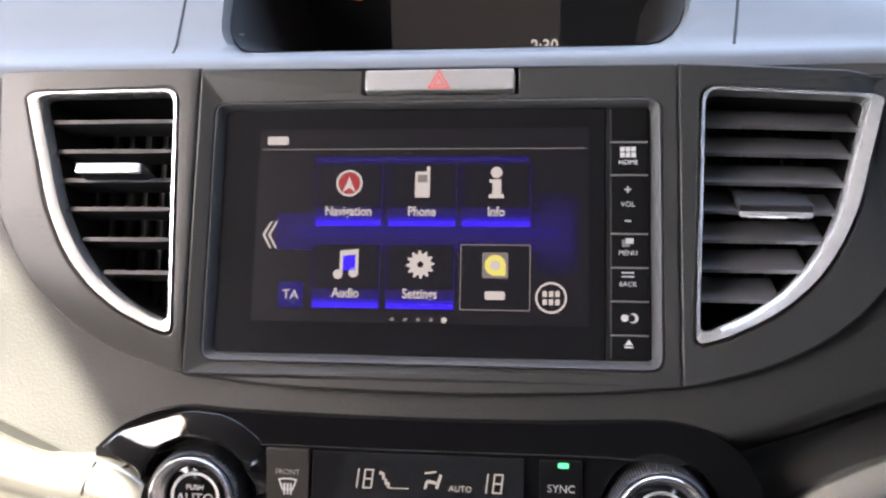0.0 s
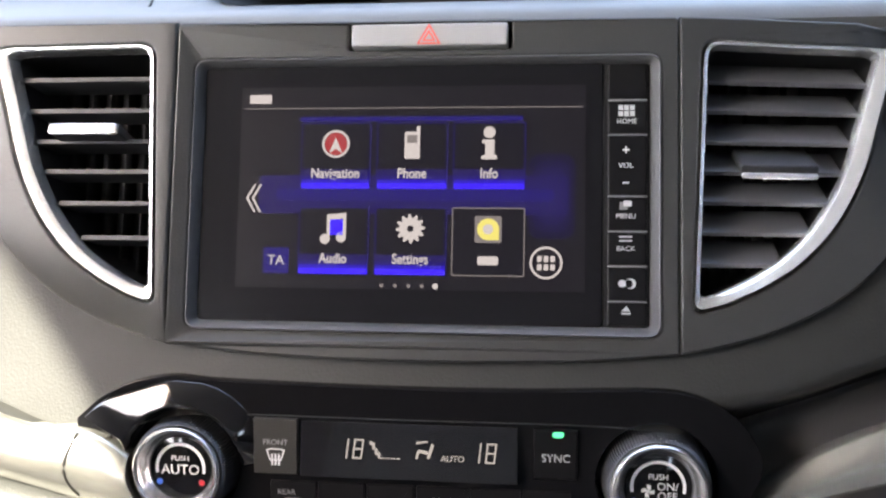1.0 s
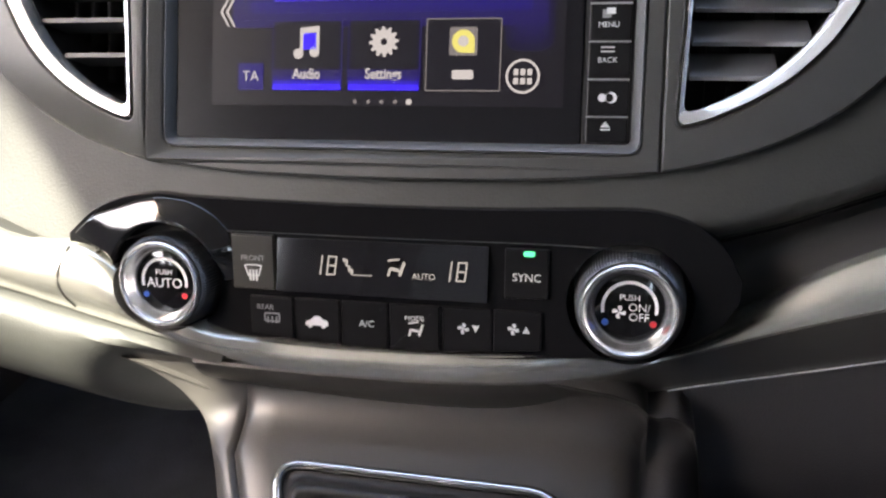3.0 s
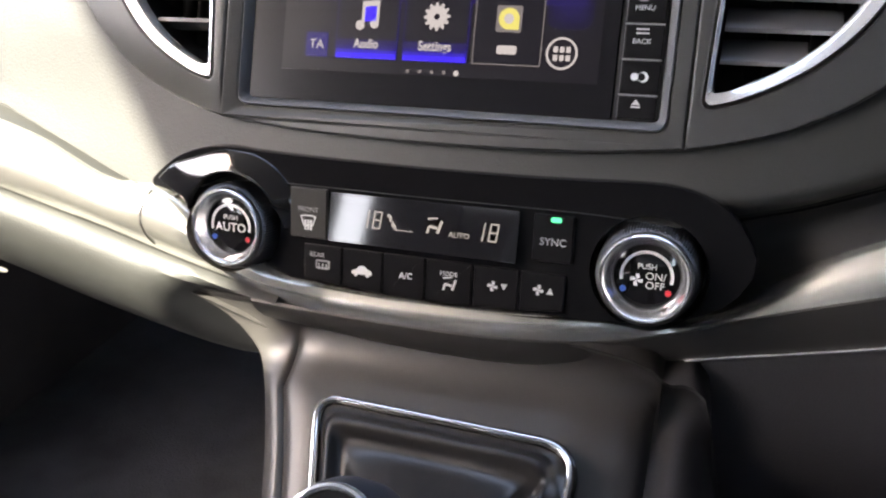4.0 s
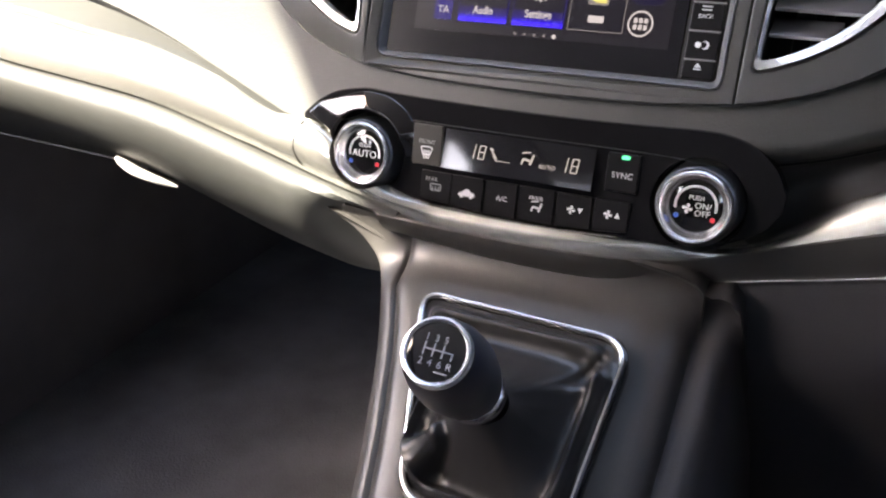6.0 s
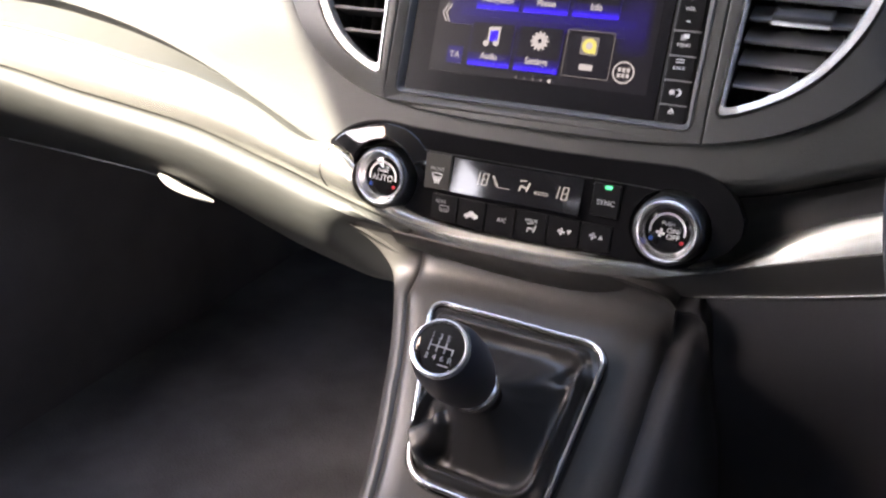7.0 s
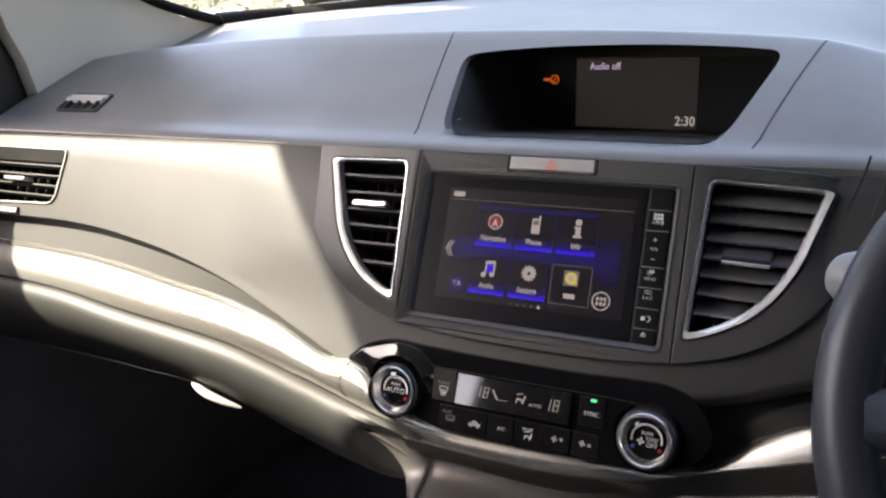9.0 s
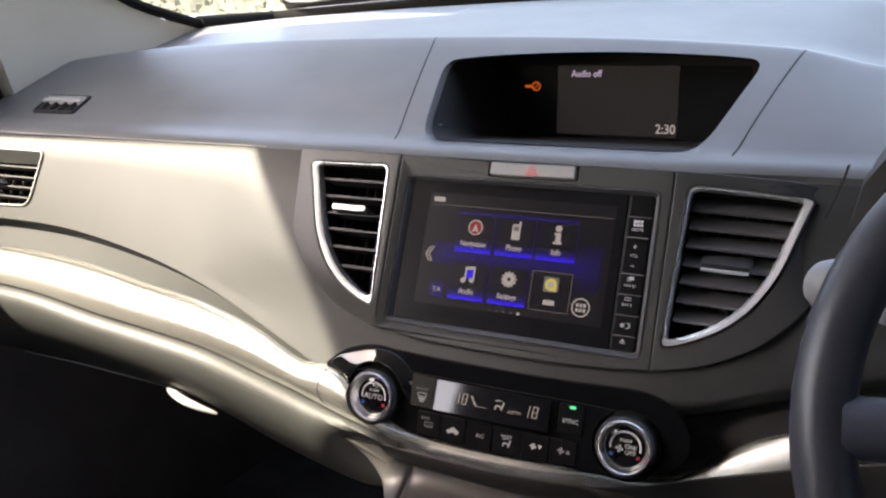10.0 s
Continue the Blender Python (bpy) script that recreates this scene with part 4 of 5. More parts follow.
for i in range(3):
    for j in range(2):
        ink("home_mark", rect(0.0840 + 0.0024 * i, 0.0330 + 0.0026 * j, 0.0860 + 0.0024 * i, 0.0352 + 0.0026 * j))
text("home_word", "HOME", 0.0030, 0.0875, 0.0307, KW, WHITE_INK, strip)
ink("plus_mark", rect(0.0858, 0.0181, 0.0886, 0.0188))
ink("plus_mark", rect(0.0869, 0.0170, 0.0876, 0.0199))
text("volume_word", "VOL", 0.0032, 0.0872, 0.0117, KW, WHITE_INK, strip)
ink("minus_mark", rect(0.0858, 0.0040, 0.0886, 0.0046))
ink("menu_mark", rect(0.0846, -0.0072, 0.0880, -0.0040), GREY_INK)
ink("menu_mark", rect(0.0862, -0.0058, 0.0896, -0.0034), WHITE_INK, KW + 0.0002)
text("menu_word", "MENU", 0.0030, 0.0872, -0.0100, KW, WHITE_INK, strip)
ink("back_mark", rect(0.0845, -0.0190, 0.0898, -0.0184))
ink("back_mark", rect(0.0845, -0.0207, 0.0898, -0.0201))
text("back_word", "BACK", 0.0030, 0.0872, -0.0238, KW, WHITE_INK, strip)
ink("sun_mark", ring_outline(0.0857, -0.0385, 0.0016, 12))
place("moon_mark", holed([ring_outline(0.0893, -0.0385, 0.0022, 18), ring_outline(0.0885, -0.0385, 0.0017, 18)], KW - 0.0002, KW), WHITE_INK, strip)
ink("eject_mark", [(0.0855, -0.0502), (0.0893, -0.0502), (0.0874, -0.0478)])
ink("eject_mark", rect(0.0855, -0.0514, 0.0893, -0.0507))

for o in strip.children:
    o.data.transform(Matrix.Translation((0.0009, 0, 0)))

# ------------------------------------------------------------ upper information display
info = thing("information_display", "recessed dark display reading audio off and the time", "display")
IM = Matrix(((1, 0, 0, 0), (0, 0, -1, 0.2585), (0, 1, 0, 0), (0, 0, 0, 1)))
finish("screen_glass", prism(rect(-0.128, 0.681, 0.128, 0.757, 0.004), -0.002, 0.0, 0.0, IM), GLASS_BLACK, info)
finish("lit_panel", prism(rect(-0.060, 0.688, 0.062, 0.7565), 0.0002, 0.0005, 0.0, IM), L_INFO, info)
text("status_words", "Audio off", 0.0098, -0.0300, 0.7485, 0.001, L_TEXT, info, IM, squeeze=0.85, bold=0.0002)
text("clock_digits", "2:30", 0.0128, 0.0510, 0.6955, 0.001, L_WHITE, info, IM, squeeze=0.9, bold=0.0002)
tell = place("warning_lamp", holed([ring_outline(-0.0835, 0.7355, 0.0048), ring_outline(-0.0835, 0.7355, 0.0034)], 0.0006, 0.0009, 0.0, IM), L_AMBER, info, "amber key-shaped warning lamp")
finish("lamp_bar", prism(rect(-0.0955, 0.7340, -0.0880, 0.7368, 0.0010), 0.0006, 0.0009, 0.0, IM), L_AMBER, tell)
finish("lamp_slash", prism([(-0.0868, 0.7324), (-0.0860, 0.7316), (-0.0802, 0.7386), (-0.0810, 0.7394)], 0.0006, 0.0009, 0.0, IM), L_AMBER, tell)

# ------------------------------------------------------------ climate controls
clim = thing("climate_control_panel", "gloss black climate control panel with two chrome dials", "climate control")


def zv(z):
    return (z - 0.62) / math.cos(TH)


top_line = spline([(-0.151, zv(0.526)), (-0.138, zv(0.536)), (-0.124, zv(0.542)), (-0.108, zv(0.5445)), (-0.090, zv(0.5435)), (-0.05, zv(0.5425)), (0.0, zv(0.542)), (0.05, zv(0.5425)), (0.095, zv(0.544)), (0.112, zv(0.5430)), (0.126, zv(0.5385)), (0.137, zv(0.530)), (0.1435, zv(0.519))], 5)
low_line = spline([(0.1430, zv(0.511)), (0.135, zv(0.500)), (0.117, zv(0.491)), (0.095, zv(0.487)), (0.05, zv(0.4835)), (0.0, zv(0.4815)), (-0.05, zv(0.4835)), (-0.095, zv(0.487)), (-0.115, zv(0.496)), (-0.135, zv(0.512)), (-0.151, zv(0.5225))], 5)
KV = -0.1205
DIALS = (-0.1015, 0.1010)


def circle(u, v, r, n=40):
    return [(u + r * math.cos(2 * math.pi * k / n), v + r * math.sin(2 * math.pi * k / n)) for k in range(n)]


place("face_panel", holed([top_line + low_line] + [circle(u, KV, 0.0249) for u in DIALS], -0.012, 0.0035, 0.0004), FACE, clim, "gloss black face")
CW = -0.0070


def crescent(u, a0, a1, n=40):
    """Rounded gloss shoulder between a dial's well and the panel's rim."""
    rings = []
    m = len(top_line)
    for i in range(n + 1):
        a = radians(a0 + (a1 - a0) * i / n)
        c, s_ = math.cos(a), math.sin(a)
        far = 0.03
        for (x0, y0), (x1, y1) in zip(top_line, top_line[1:]):
            ex, ey = x1 - x0, y1 - y0
            det = c * ey - s_ * ex
            if abs(det) < 1e-9:
                continue
            r = ((x0 - u) * ey - (y0 - KV) * ex) / det
            q = ((x0 - u) * s_ - (y0 - KV) * c) / det
            if r > 0 and 0 <= q <= 1:
                far = r - 0.0012
        reach = 0.0380 + 0.020 * max(0.0, math.cos(a - radians(172))) ** 6
        far = min(far, reach)
        h = 0.0056 * min(1.0, 6.0 * i / n) ** 0.5 * min(1.0, 7.0 * (1 - i / n)) + 0.0002
        rings.append([STACK @ Vector((u + (0.0262 + (far - 0.0262) * f) * c, KV + (0.0262 + (far - 0.0262) * f) * s_, 0.0030 + h * g)) for f, g in ((0.0, 0.0), (0.0, 0.84), (0.03, 0.96), (0.08, 1.0), (0.16, 0.96), (0.40, 0.75), (0.65, 0.52), (0.88, 0.28), (0.96, 0.16), (1.0, -0.1), (0.5, -0.3))])
    return loft(rings)


# dark hollow between fascia and trim that carries the panel on to the driver's side
hollow = []
for i in range(41):
    x = 0.125 + 0.40 * i / 40
    za, zt = edge_right(x) - 0.001, top_z(x) + 0.0005
    ya, yt = stack_y(za) + 0.0025 + roll_in(x), top_y(x) + 0.004
    hollow.append([Vector((x, ya + (yt - ya) * f + 0.012 * math.sin(math.pi * f), za + (zt - za) * f)) for f in (0.0, 0.1, 0.2, 0.35, 0.5, 0.65, 0.8, 0.9, 1.0)] + [Vector((x, yt + 0.03, zt)), Vector((x, ya + 0.03, za))])
finish("panel_wing", loft(hollow), POD_DARK, clim, "matt black hollow running out beside the panel")
finish("panel_shoulder", crescent(DIALS[0], 190, 0), PIANO, clim, "rounded gloss black shoulder above a dial")


def dial(u, v, tilt=0.0):
    M = STACK @ Matrix.Translation((u, v, CW))
    well = bmesh.new()
    loft([[M @ Vector((a, b, w)) for a, b in circle(0, 0, r)] for r, w in ((0.0256, 0.0100), (0.0252, 0.0106), (0.0246, 0.0095), (0.0242, -0.012), (0.0, -0.012))], True, False, well)
    finish("dial_well", well, PIANO, clim)
    k = finish("dial", lathe([(0.0224, -0.012), (0.0221, 0.004), (0.0209, 0.0165), (0.0204, 0.0180), (0.0194, 0.0187), (0.0180, 0.0150)], 208, M, None, 0.0005, 104), KNURL, clim, "ribbed dark dial with a chrome rim")
    finish("chrome_rim", lathe([(0.0188, 0.0150), (0.0190, 0.0188), (0.0193, 0.0198), (0.0191, 0.0208), (0.0185, 0.0214), (0.0177, 0.0213), (0.0170, 0.0205), (0.0164, 0.0190), (0.0155, 0.0165), (0.0147, 0.0151), (0.0142, 0.0146), (0.0139, 0.0120)], 72, M), RING, k, "polished chrome rim sloping in to the cap")
    cap = finish("dial_cap", lathe([(0.0144, 0.0130), (0.0144, 0.0147), (0.0138, 0.0150), (0.0, 0.0152)], 48, M), PIANO, k, "gloss black cap")
    n = 30
    band = [(0.0112 * math.cos(radians(-12 + 204 * i / n)), 0.0112 * math.sin(radians(-12 + 204 * i / n))) for i in range(n + 1)]
    band += [(0.0099 * math.cos(radians(192 - 204 * i / n)), 0.0099 * math.sin(radians(192 - 204 * i / n))) for i in range(n + 1)]
    ink("arc_mark", band, WHITE_INK, 0.0155, cap, M)
    ink("cold_mark", ring_outline(-0.0094, -0.0062, 0.0014, 10), BLUE_INK, 0.0155, cap, M)
    ink("warm_mark", ring_outline(0.0094, -0.0062, 0.0014, 10), RED_INK, 0.0155, cap, M)
    text("push_word", "PUSH", 0.0034, 0, 0.0042, 0.0155, WHITE_INK, cap, M)
    return cap, M


capl, ML = dial(DIALS[0], KV)
text("auto_word", "AUTO", 0.0062, 0, -0.0008, 0.0155, WHITE_INK, capl, ML)
capr, MR = dial(DIALS[1], KV)
text("on_word", "ON/", 0.0046, 0.0038, 0.0002, 0.0155, WHITE_INK, capr, MR)
text("off_word", "OFF", 0.0046, 0.0038, -0.0038, 0.0155, WHITE_INK, capr, MR)
FAN = [[(0.0, 0.0), (0.0012, 0.0010), (0.0010, 0.0026), (-0.0006, 0.0026)], [(0.0, 0.0), (0.0010, -0.0012), (0.0026, -0.0010), (0.0026, 0.0006)], [(0.0, 0.0), (-0.0012, -0.0010), (-0.0010, -0.0026), (0.0006, -0.0026)], [(0.0, 0.0), (-0.0010, 0.0012), (-0.0026, 0.0010), (-0.0026, -0.0006)]]


def fan_mark(u, v, w, par, M=STACK, k=1.0):
    bm = bmesh.new()
    for blade in FAN:
        prism([(u + a * k, v + b * k) for a, b in blade], w - 0.0002, w, 0, M, bm)
    finish("fan_mark", bm, WHITE_INK, par)


fan_mark(-0.0040, -0.0018, 0.0155, capr, MR)
# upper row: demist button, display window, sync button
front = finish("demist_button", prism(rect(-0.0698, zv(0.5065), -0.0503, zv(0.529), 0.0008), 0.003, 0.0055, 0.0006), BUTTON_GREY, clim, "grey front demist button")
text("front_word", "FRONT", 0.0034, -0.0600, -0.1085, 0.0057, GREY_INK, front)


def screen_mark(u, v, w, par, k=1.0, mat=WHITE_INK):
    o = [(-0.0042, 0.0028), (-0.002, 0.0034), (0.002, 0.0034), (0.0042, 0.0028), (0.0026, -0.0020), (-0.0026, -0.0020)]
    o = [(u + a * k, v + b * k) for a, b in o]
    place("demist_mark", holed([o, inset(o, 0.0006 * k)], w - 0.0002, w), mat, par)
    bm = bmesh.new()
    for i in (-1, 0, 1):
        prism(rect(u + (i * 0.0015 - 0.0004) * k, v - 0.0040 * k, u + (i * 0.0015 + 0.0004) * k, v + 0.0010 * k), w - 0.0002, w + 0.0001, 0, STACK, bm)
    finish("demist_lines", bm, mat, par)


screen_mark(-0.0600, -0.1145, 0.0057, front)
lcd = finish("display_window", prism(rect(-0.0490, zv(0.5065), 0.0440, zv(0.5285), 0.0006), 0.003, 0.0050, 0.0004), LCD_GLASS, clim, "glossy black display window")
LW = 0.0052


def seg_digit(u, v, h, which, par):
    w, t = h * 0.52, h * 0.11
    slant = 0.10
    segs = {"a": (0, h, w, h - t), "g": (0, h / 2 + t / 2, w, h / 2 - t / 2), "d": (0, t, w, 0), "f": (0, h, t, h / 2), "b": (w - t, h, w, h / 2), "e": (0, h / 2, t, 0), "c": (w - t, h / 2, w, 0)}
    on = {"1": "bc", "8": "abcdefg"}[which]
    for s in on:
        x0, y1, x1, y0 = segs[s]
        g = t * 0.16
        o = [(u + x0 + g + slant * (y0 + g), v + y0 + g), (u + x1 - g + slant * (y0 + g), v + y0 + g), (u + x1 - g + slant * (y1 - g), v + y1 - g), (u + x0 + g + slant * (y1 - g), v + y1 - g)]
        finish("segment", prism(o, LW - 0.0002, LW), L_DIGIT, par)


for du in (-0.0300, 0.0265):
    seg_digit(du - 0.0028, -0.1142, 0.0086, "1", lcd)
    seg_digit(du + 0.0036, -0.1142, 0.0086, "8", lcd)
text("auto_word", "AUTO", 0.0036, 0.0167, -0.1128, LW, L_DIGIT, lcd)
for k, (h0, h1) in enumerate(((-0.1080, -0.1065), (-0.1100, -0.1070), (-0.1122, -0.1095), (-0.1135, -0.1110))):
    finish("fan_bar", prism(rect(-0.0188 + 0.0012 * k, h0, -0.0178 + 0.0012 * k, h1), LW - 0.0002, LW), L_DIGIT, lcd)
for k in range(4):
    finish("fan_bar", prism(rect(-0.0140 + 0.0022 * k, -0.1137, -0.0123 + 0.0022 * k, -0.1132), LW - 0.0002, LW), L_DIGIT, lcd)


def seat_mark(u, v, w, par, mat, k=1.0):
    bm = bmesh.new()
    prism([(u + a * k, v + b * k) for a, b in ((0.0008, -0.0030), (0.0020, -0.0032), (0.0036, 0.0020), (0.0026, 0.0026))], w - 0.0002, w, 0, STACK, bm)
    prism([(u + a * k, v + b * k) for a, b in ((-0.0024, -0.0010), (0.0012, -0.0016), (0.0012, -0.0004), (-0.0024, 0.0002))], w - 0.0002, w, 0, STACK, bm)
    prism([(u + a * k, v + b * k) for a, b in ((-0.0036, -0.0034), (-0.0026, -0.0034), (-0.0020, -0.0004), (-0.0030, -0.0004))], w - 0.0002, w, 0, STACK, bm)
    prism([(u + a * k, v + b * k) for a, b in ((-0.0034, 0.0022), (0.0012, 0.0030), (0.0012, 0.0036), (-0.0034, 0.0030))], w - 0.0002, w, 0, STACK, bm)
    finish("airflow_mark", bm, mat, par)


seat_mark(0.0048, -0.1095, LW, lcd, L_DIGIT, 1.1)
sync = finish("sync_button", prism(rect(0.0505, zv(0.5085), 0.0685, zv(0.5280), 0.0008), 0.003, 0.0052, 0.0006), BUTTON, clim)
text("sync_word", "SYNC", 0.0047, 0.0597, -0.1112, 0.0054, WHITE_INK, sync)
finish("sync_lamp", prism(rect(0.0582, -0.1022, 0.0628, -0.1000, 0.0010), 0.0050, 0.0055), L_GREEN, sync, "small lit green lamp")
# lower row of buttons
LOW = [-0.0632, -0.0423, -0.0210, 0.0006, 0.0236, 0.0456, 0.0665]
row = []
for k in range(6):
    a, b = LOW[k] + 0.0005, LOW[k + 1] - 0.0005
    m = (a + b) / 2
    t0, t1 = zv(0.5035), zv(0.5035)
    b0, b1 = zv(0.4845 + 0.004 * (a / 0.07) ** 2), zv(0.4845 + 0.004 * (b / 0.07) ** 2)
    row.append(finish("button", prism(arc_corner([(a, b0), (b, b1), (b, t1), (a, t0)], 0.0006, 3), 0.003, 0.0048, 0.0005), BUTTON, clim))
BW = 0.0050
text("rear_word", "REAR", 0.0034, -0.0555, -0.1305, BW, GREY_INK, row[0])
place("demist_mark", holed([rect(-0.0562, -0.1372, -0.0488, -0.1328, 0.001), rect(-0.0555, -0.1364, -0.0495, -0.1336, 0.0006)], BW - 0.0002, BW), GREY_INK, row[0])
for k in range(3):
    ink("demist_lines", rect(-0.0548 + 0.0020 * k, -0.1376, -0.0541 + 0.0020 * k, -0.1345), GREY_INK, BW + 0.0001, row[0])
ink("car_mark", spline([(-0.0370, -0.1375), (-0.0366, -0.1358), (-0.0345, -0.1350), (-0.0330, -0.1335), (-0.0305, -0.1333), (-0.0288, -0.1347), (-0.0268, -0.1355), (-0.0266, -0.1375)], 3), WHITE_INK, BW, row[1])
for u in (-0.0348, -0.0287):
    ink("wheel_mark", ring_outline(u, -0.1376, 0.0010, 10), WHITE_INK, BW + 0.0001, row[1])
text("cooling_word", "A/C", 0.0042, -0.0090, -0.1353, BW, WHITE_INK, row[2])
text("mode_word", "MODE", 0.0030, 0.0122, -0.1316, BW, WHITE_INK, row[3])
seat_mark(0.0128, -0.1362, BW, row[3], WHITE_INK, 0.95)
fan_mark(0.0333, -0.1346, BW, row[4], STACK, 0.9)
ink("down_mark", [(0.0370, -0.1330), (0.0402, -0.1330), (0.0386, -0.1360)], WHITE_INK, BW, row[4])
fan_mark(0.0545, -0.1336, BW, row[5], STACK, 0.9)
ink("up_mark", [(0.0582, -0.1350), (0.0614, -0.1350), (0.0598, -0.1320)], WHITE_INK, BW, row[5])

# the panel stands steeper than the screen above it
UPRIGHT = STACK @ Matrix.Translation((0, -0.088, 0.001)) @ Matrix.Rotation(radians(9.0), 4, "X") @ Matrix.Translation((0, 0.088, 0)) @ STACK_INV
LCD_SHIFT = Matrix.Translation(UPRIGHT @ (STACK @ Vector((0, -0.110, 0.0058))) - STACK @ Vector((0, -0.110, 0.0050)))
for o in clim.children_recursive:
    if o == lcd or o.parent == lcd:
        o.data.transform(LCD_SHIFT)
    elif not o.name.startswith("panel_wing"):
        o.data.transform(UPRIGHT)

# ------------------------------------------------------------ centre console and gear lever
console = thing("centre_console", "dark grey moulded centre console below the climate controls", "console")
SPINE = [(-0.012, 0.474, -0.160, 0.118), (-0.047, 0.472, -0.160, 0.118), (-0.045, 0.466, -0.138, 0.118), (-0.043, 0.459, -0.119, 0.118), (-0.045, 0.450, -0.106, 0.116), (-0.052, 0.441, -0.095, 0.116), (-0.072, 0.430, -0.083, 0.116), (-0.100, 0.412, -0.070, 0.116), (-0.130, 0.394, -0.059, 0.116), (-0.160, 0.376, -0.049, 0.116), (-0.200, 0.356, -0.039, 0.116), (-0.260, 0.338, -0.032, 0.116), (-0.36, 0.330, -0.03, 0.116), (-0.9, 0.33, -0.03, 0.116)]
rings, inner_l = [], []
for n_, (y, z, xl, xr) in enumerate(spline(SPINE, 4)):
    k_ = min(1.0, 0.30 + 0.025 * n_)
    xb = max(xl, -0.086)
    inner_l.append(Vector((xb + 0.045, y + 0.012, z - 0.035)))
    c = [(xb + 0.05, 0.03), (xb + 0.028, z - 0.07), (xb + 0.008, z - 0.030), (xl + 0.45 * (xb - xl), z - 0.017), (xl, z - 0.0085), (xl + 0.0025, z - 0.007), (xb + 0.007, z - 0.004), (xb + 0.0095, z - 0.0042), (xb + 0.0115, z - 0.0055), (xb + 0.0135, z - 0.002), (xb + 0.018, z - 0.0002), (xb + 0.03, z)]
    c += [(xr - 0.042, z - 0.0012), (xr - 0.022, z - 0.0045), (xr - 0.012, z - 0.0085), (xr - 0.007, z - 0.0150), (xr - 0.003, z - 0.0170), (xr + 0.002, z - 0.0155), (xr + 0.007, z - 0.0170), (xr + 0.011 + 0.003 * k_, z - 0.023), (xr + 0.012 + 0.008 * k_, z - 0.038), (xr + 0.012 + 0.013 * k_, z - 0.056), (xr + 0.012 + 0.018 * k_, z - 0.075), (xr + 0.012 + 0.024 * k_, z - 0.10), (xr + 0.012 + 0.030 * k_, z - 0.14), (xr + 0.010 + 0.034 * k_, 0.03)]
    # the left edge rises to meet the underside of the band
    rise = 0.016 * max(0.0, 1 - n_ / 13)
    rings.append([Vector((a, y + (z - b) * 0.25, b + rise * max(0.0, min(1.0, (-0.085 - a) / 0.06)))) for a, b in c])
low = Vector((0, 0, -0.03))
finish("side_trim", loft([r[:9] + [p] for r, p in zip(rings, inner_l)]), CONSOLE, console, "pale edge trim that catches the sun")
finish("console_shell", loft([[p] + r[8:16] + [r[15] + low] for r, p in zip(rings, inner_l)]), CONSOLE, console, "grained warm grey shell")
finish("side_panel", loft([[r[15] + low] + r[15:] for r in rings]), CONSOLE_SHADE, console, "smooth panel on the driver's side, shade put into its colour", 75)
shift = thing("gear_lever", "manual gear lever with leather boot in a chrome frame", "gear lever")
GT = math.atan2(0.054, 0.088)
# plate frame: x across, y up the slope (away from the seats), z out of it
GM = Matrix(((1, 0, 0, 0.010), (0, math.cos(GT), -math.sin(GT), -0.117), (0, math.sin(GT), math.cos(GT), 0.4035), (0, 0, 0, 1)))
g_mid = arc_corner([(-0.0215, -0.0680), (0.064, -0.071), (0.0700, 0.0505), (-0.0585, 0.0525)], [0.018, 0.022, 0.018, 0.014], 9)
g_mid = [tuple(Vector(p).lerp(Vector(q), k / n)) for p, q in zip(g_mid, g_mid[1:] + g_mid[:1]) for n in [max(1, round((Vector(q) - Vector(p)).length / 0.0028))] for k in range(n)]
g_in = inset(g_mid, 0.0022)
rim_pts = [GM @ Vector((a, b, 0.006)) for a, b in g_mid]
finish("chrome_frame", tube(rim_pts, 0.0019, 14, True), POLISHED, shift, "polished chrome frame")
g_skirt = inset(g_mid, -0.0030)
place("frame_base", holed([g_skirt, g_in], -0.008, 0.0045, 0.001, GM), PIANO, shift)
CAP = Vector((0.0306, -0.2105, 0.4950))
COLLAR = Vector((0.0240, -0.1580, 0.4375))
axis = (CAP - COLLAR).normalized()
boot = bmesh.new()
levels = []
rel = GM.inverted() @ COLLAR
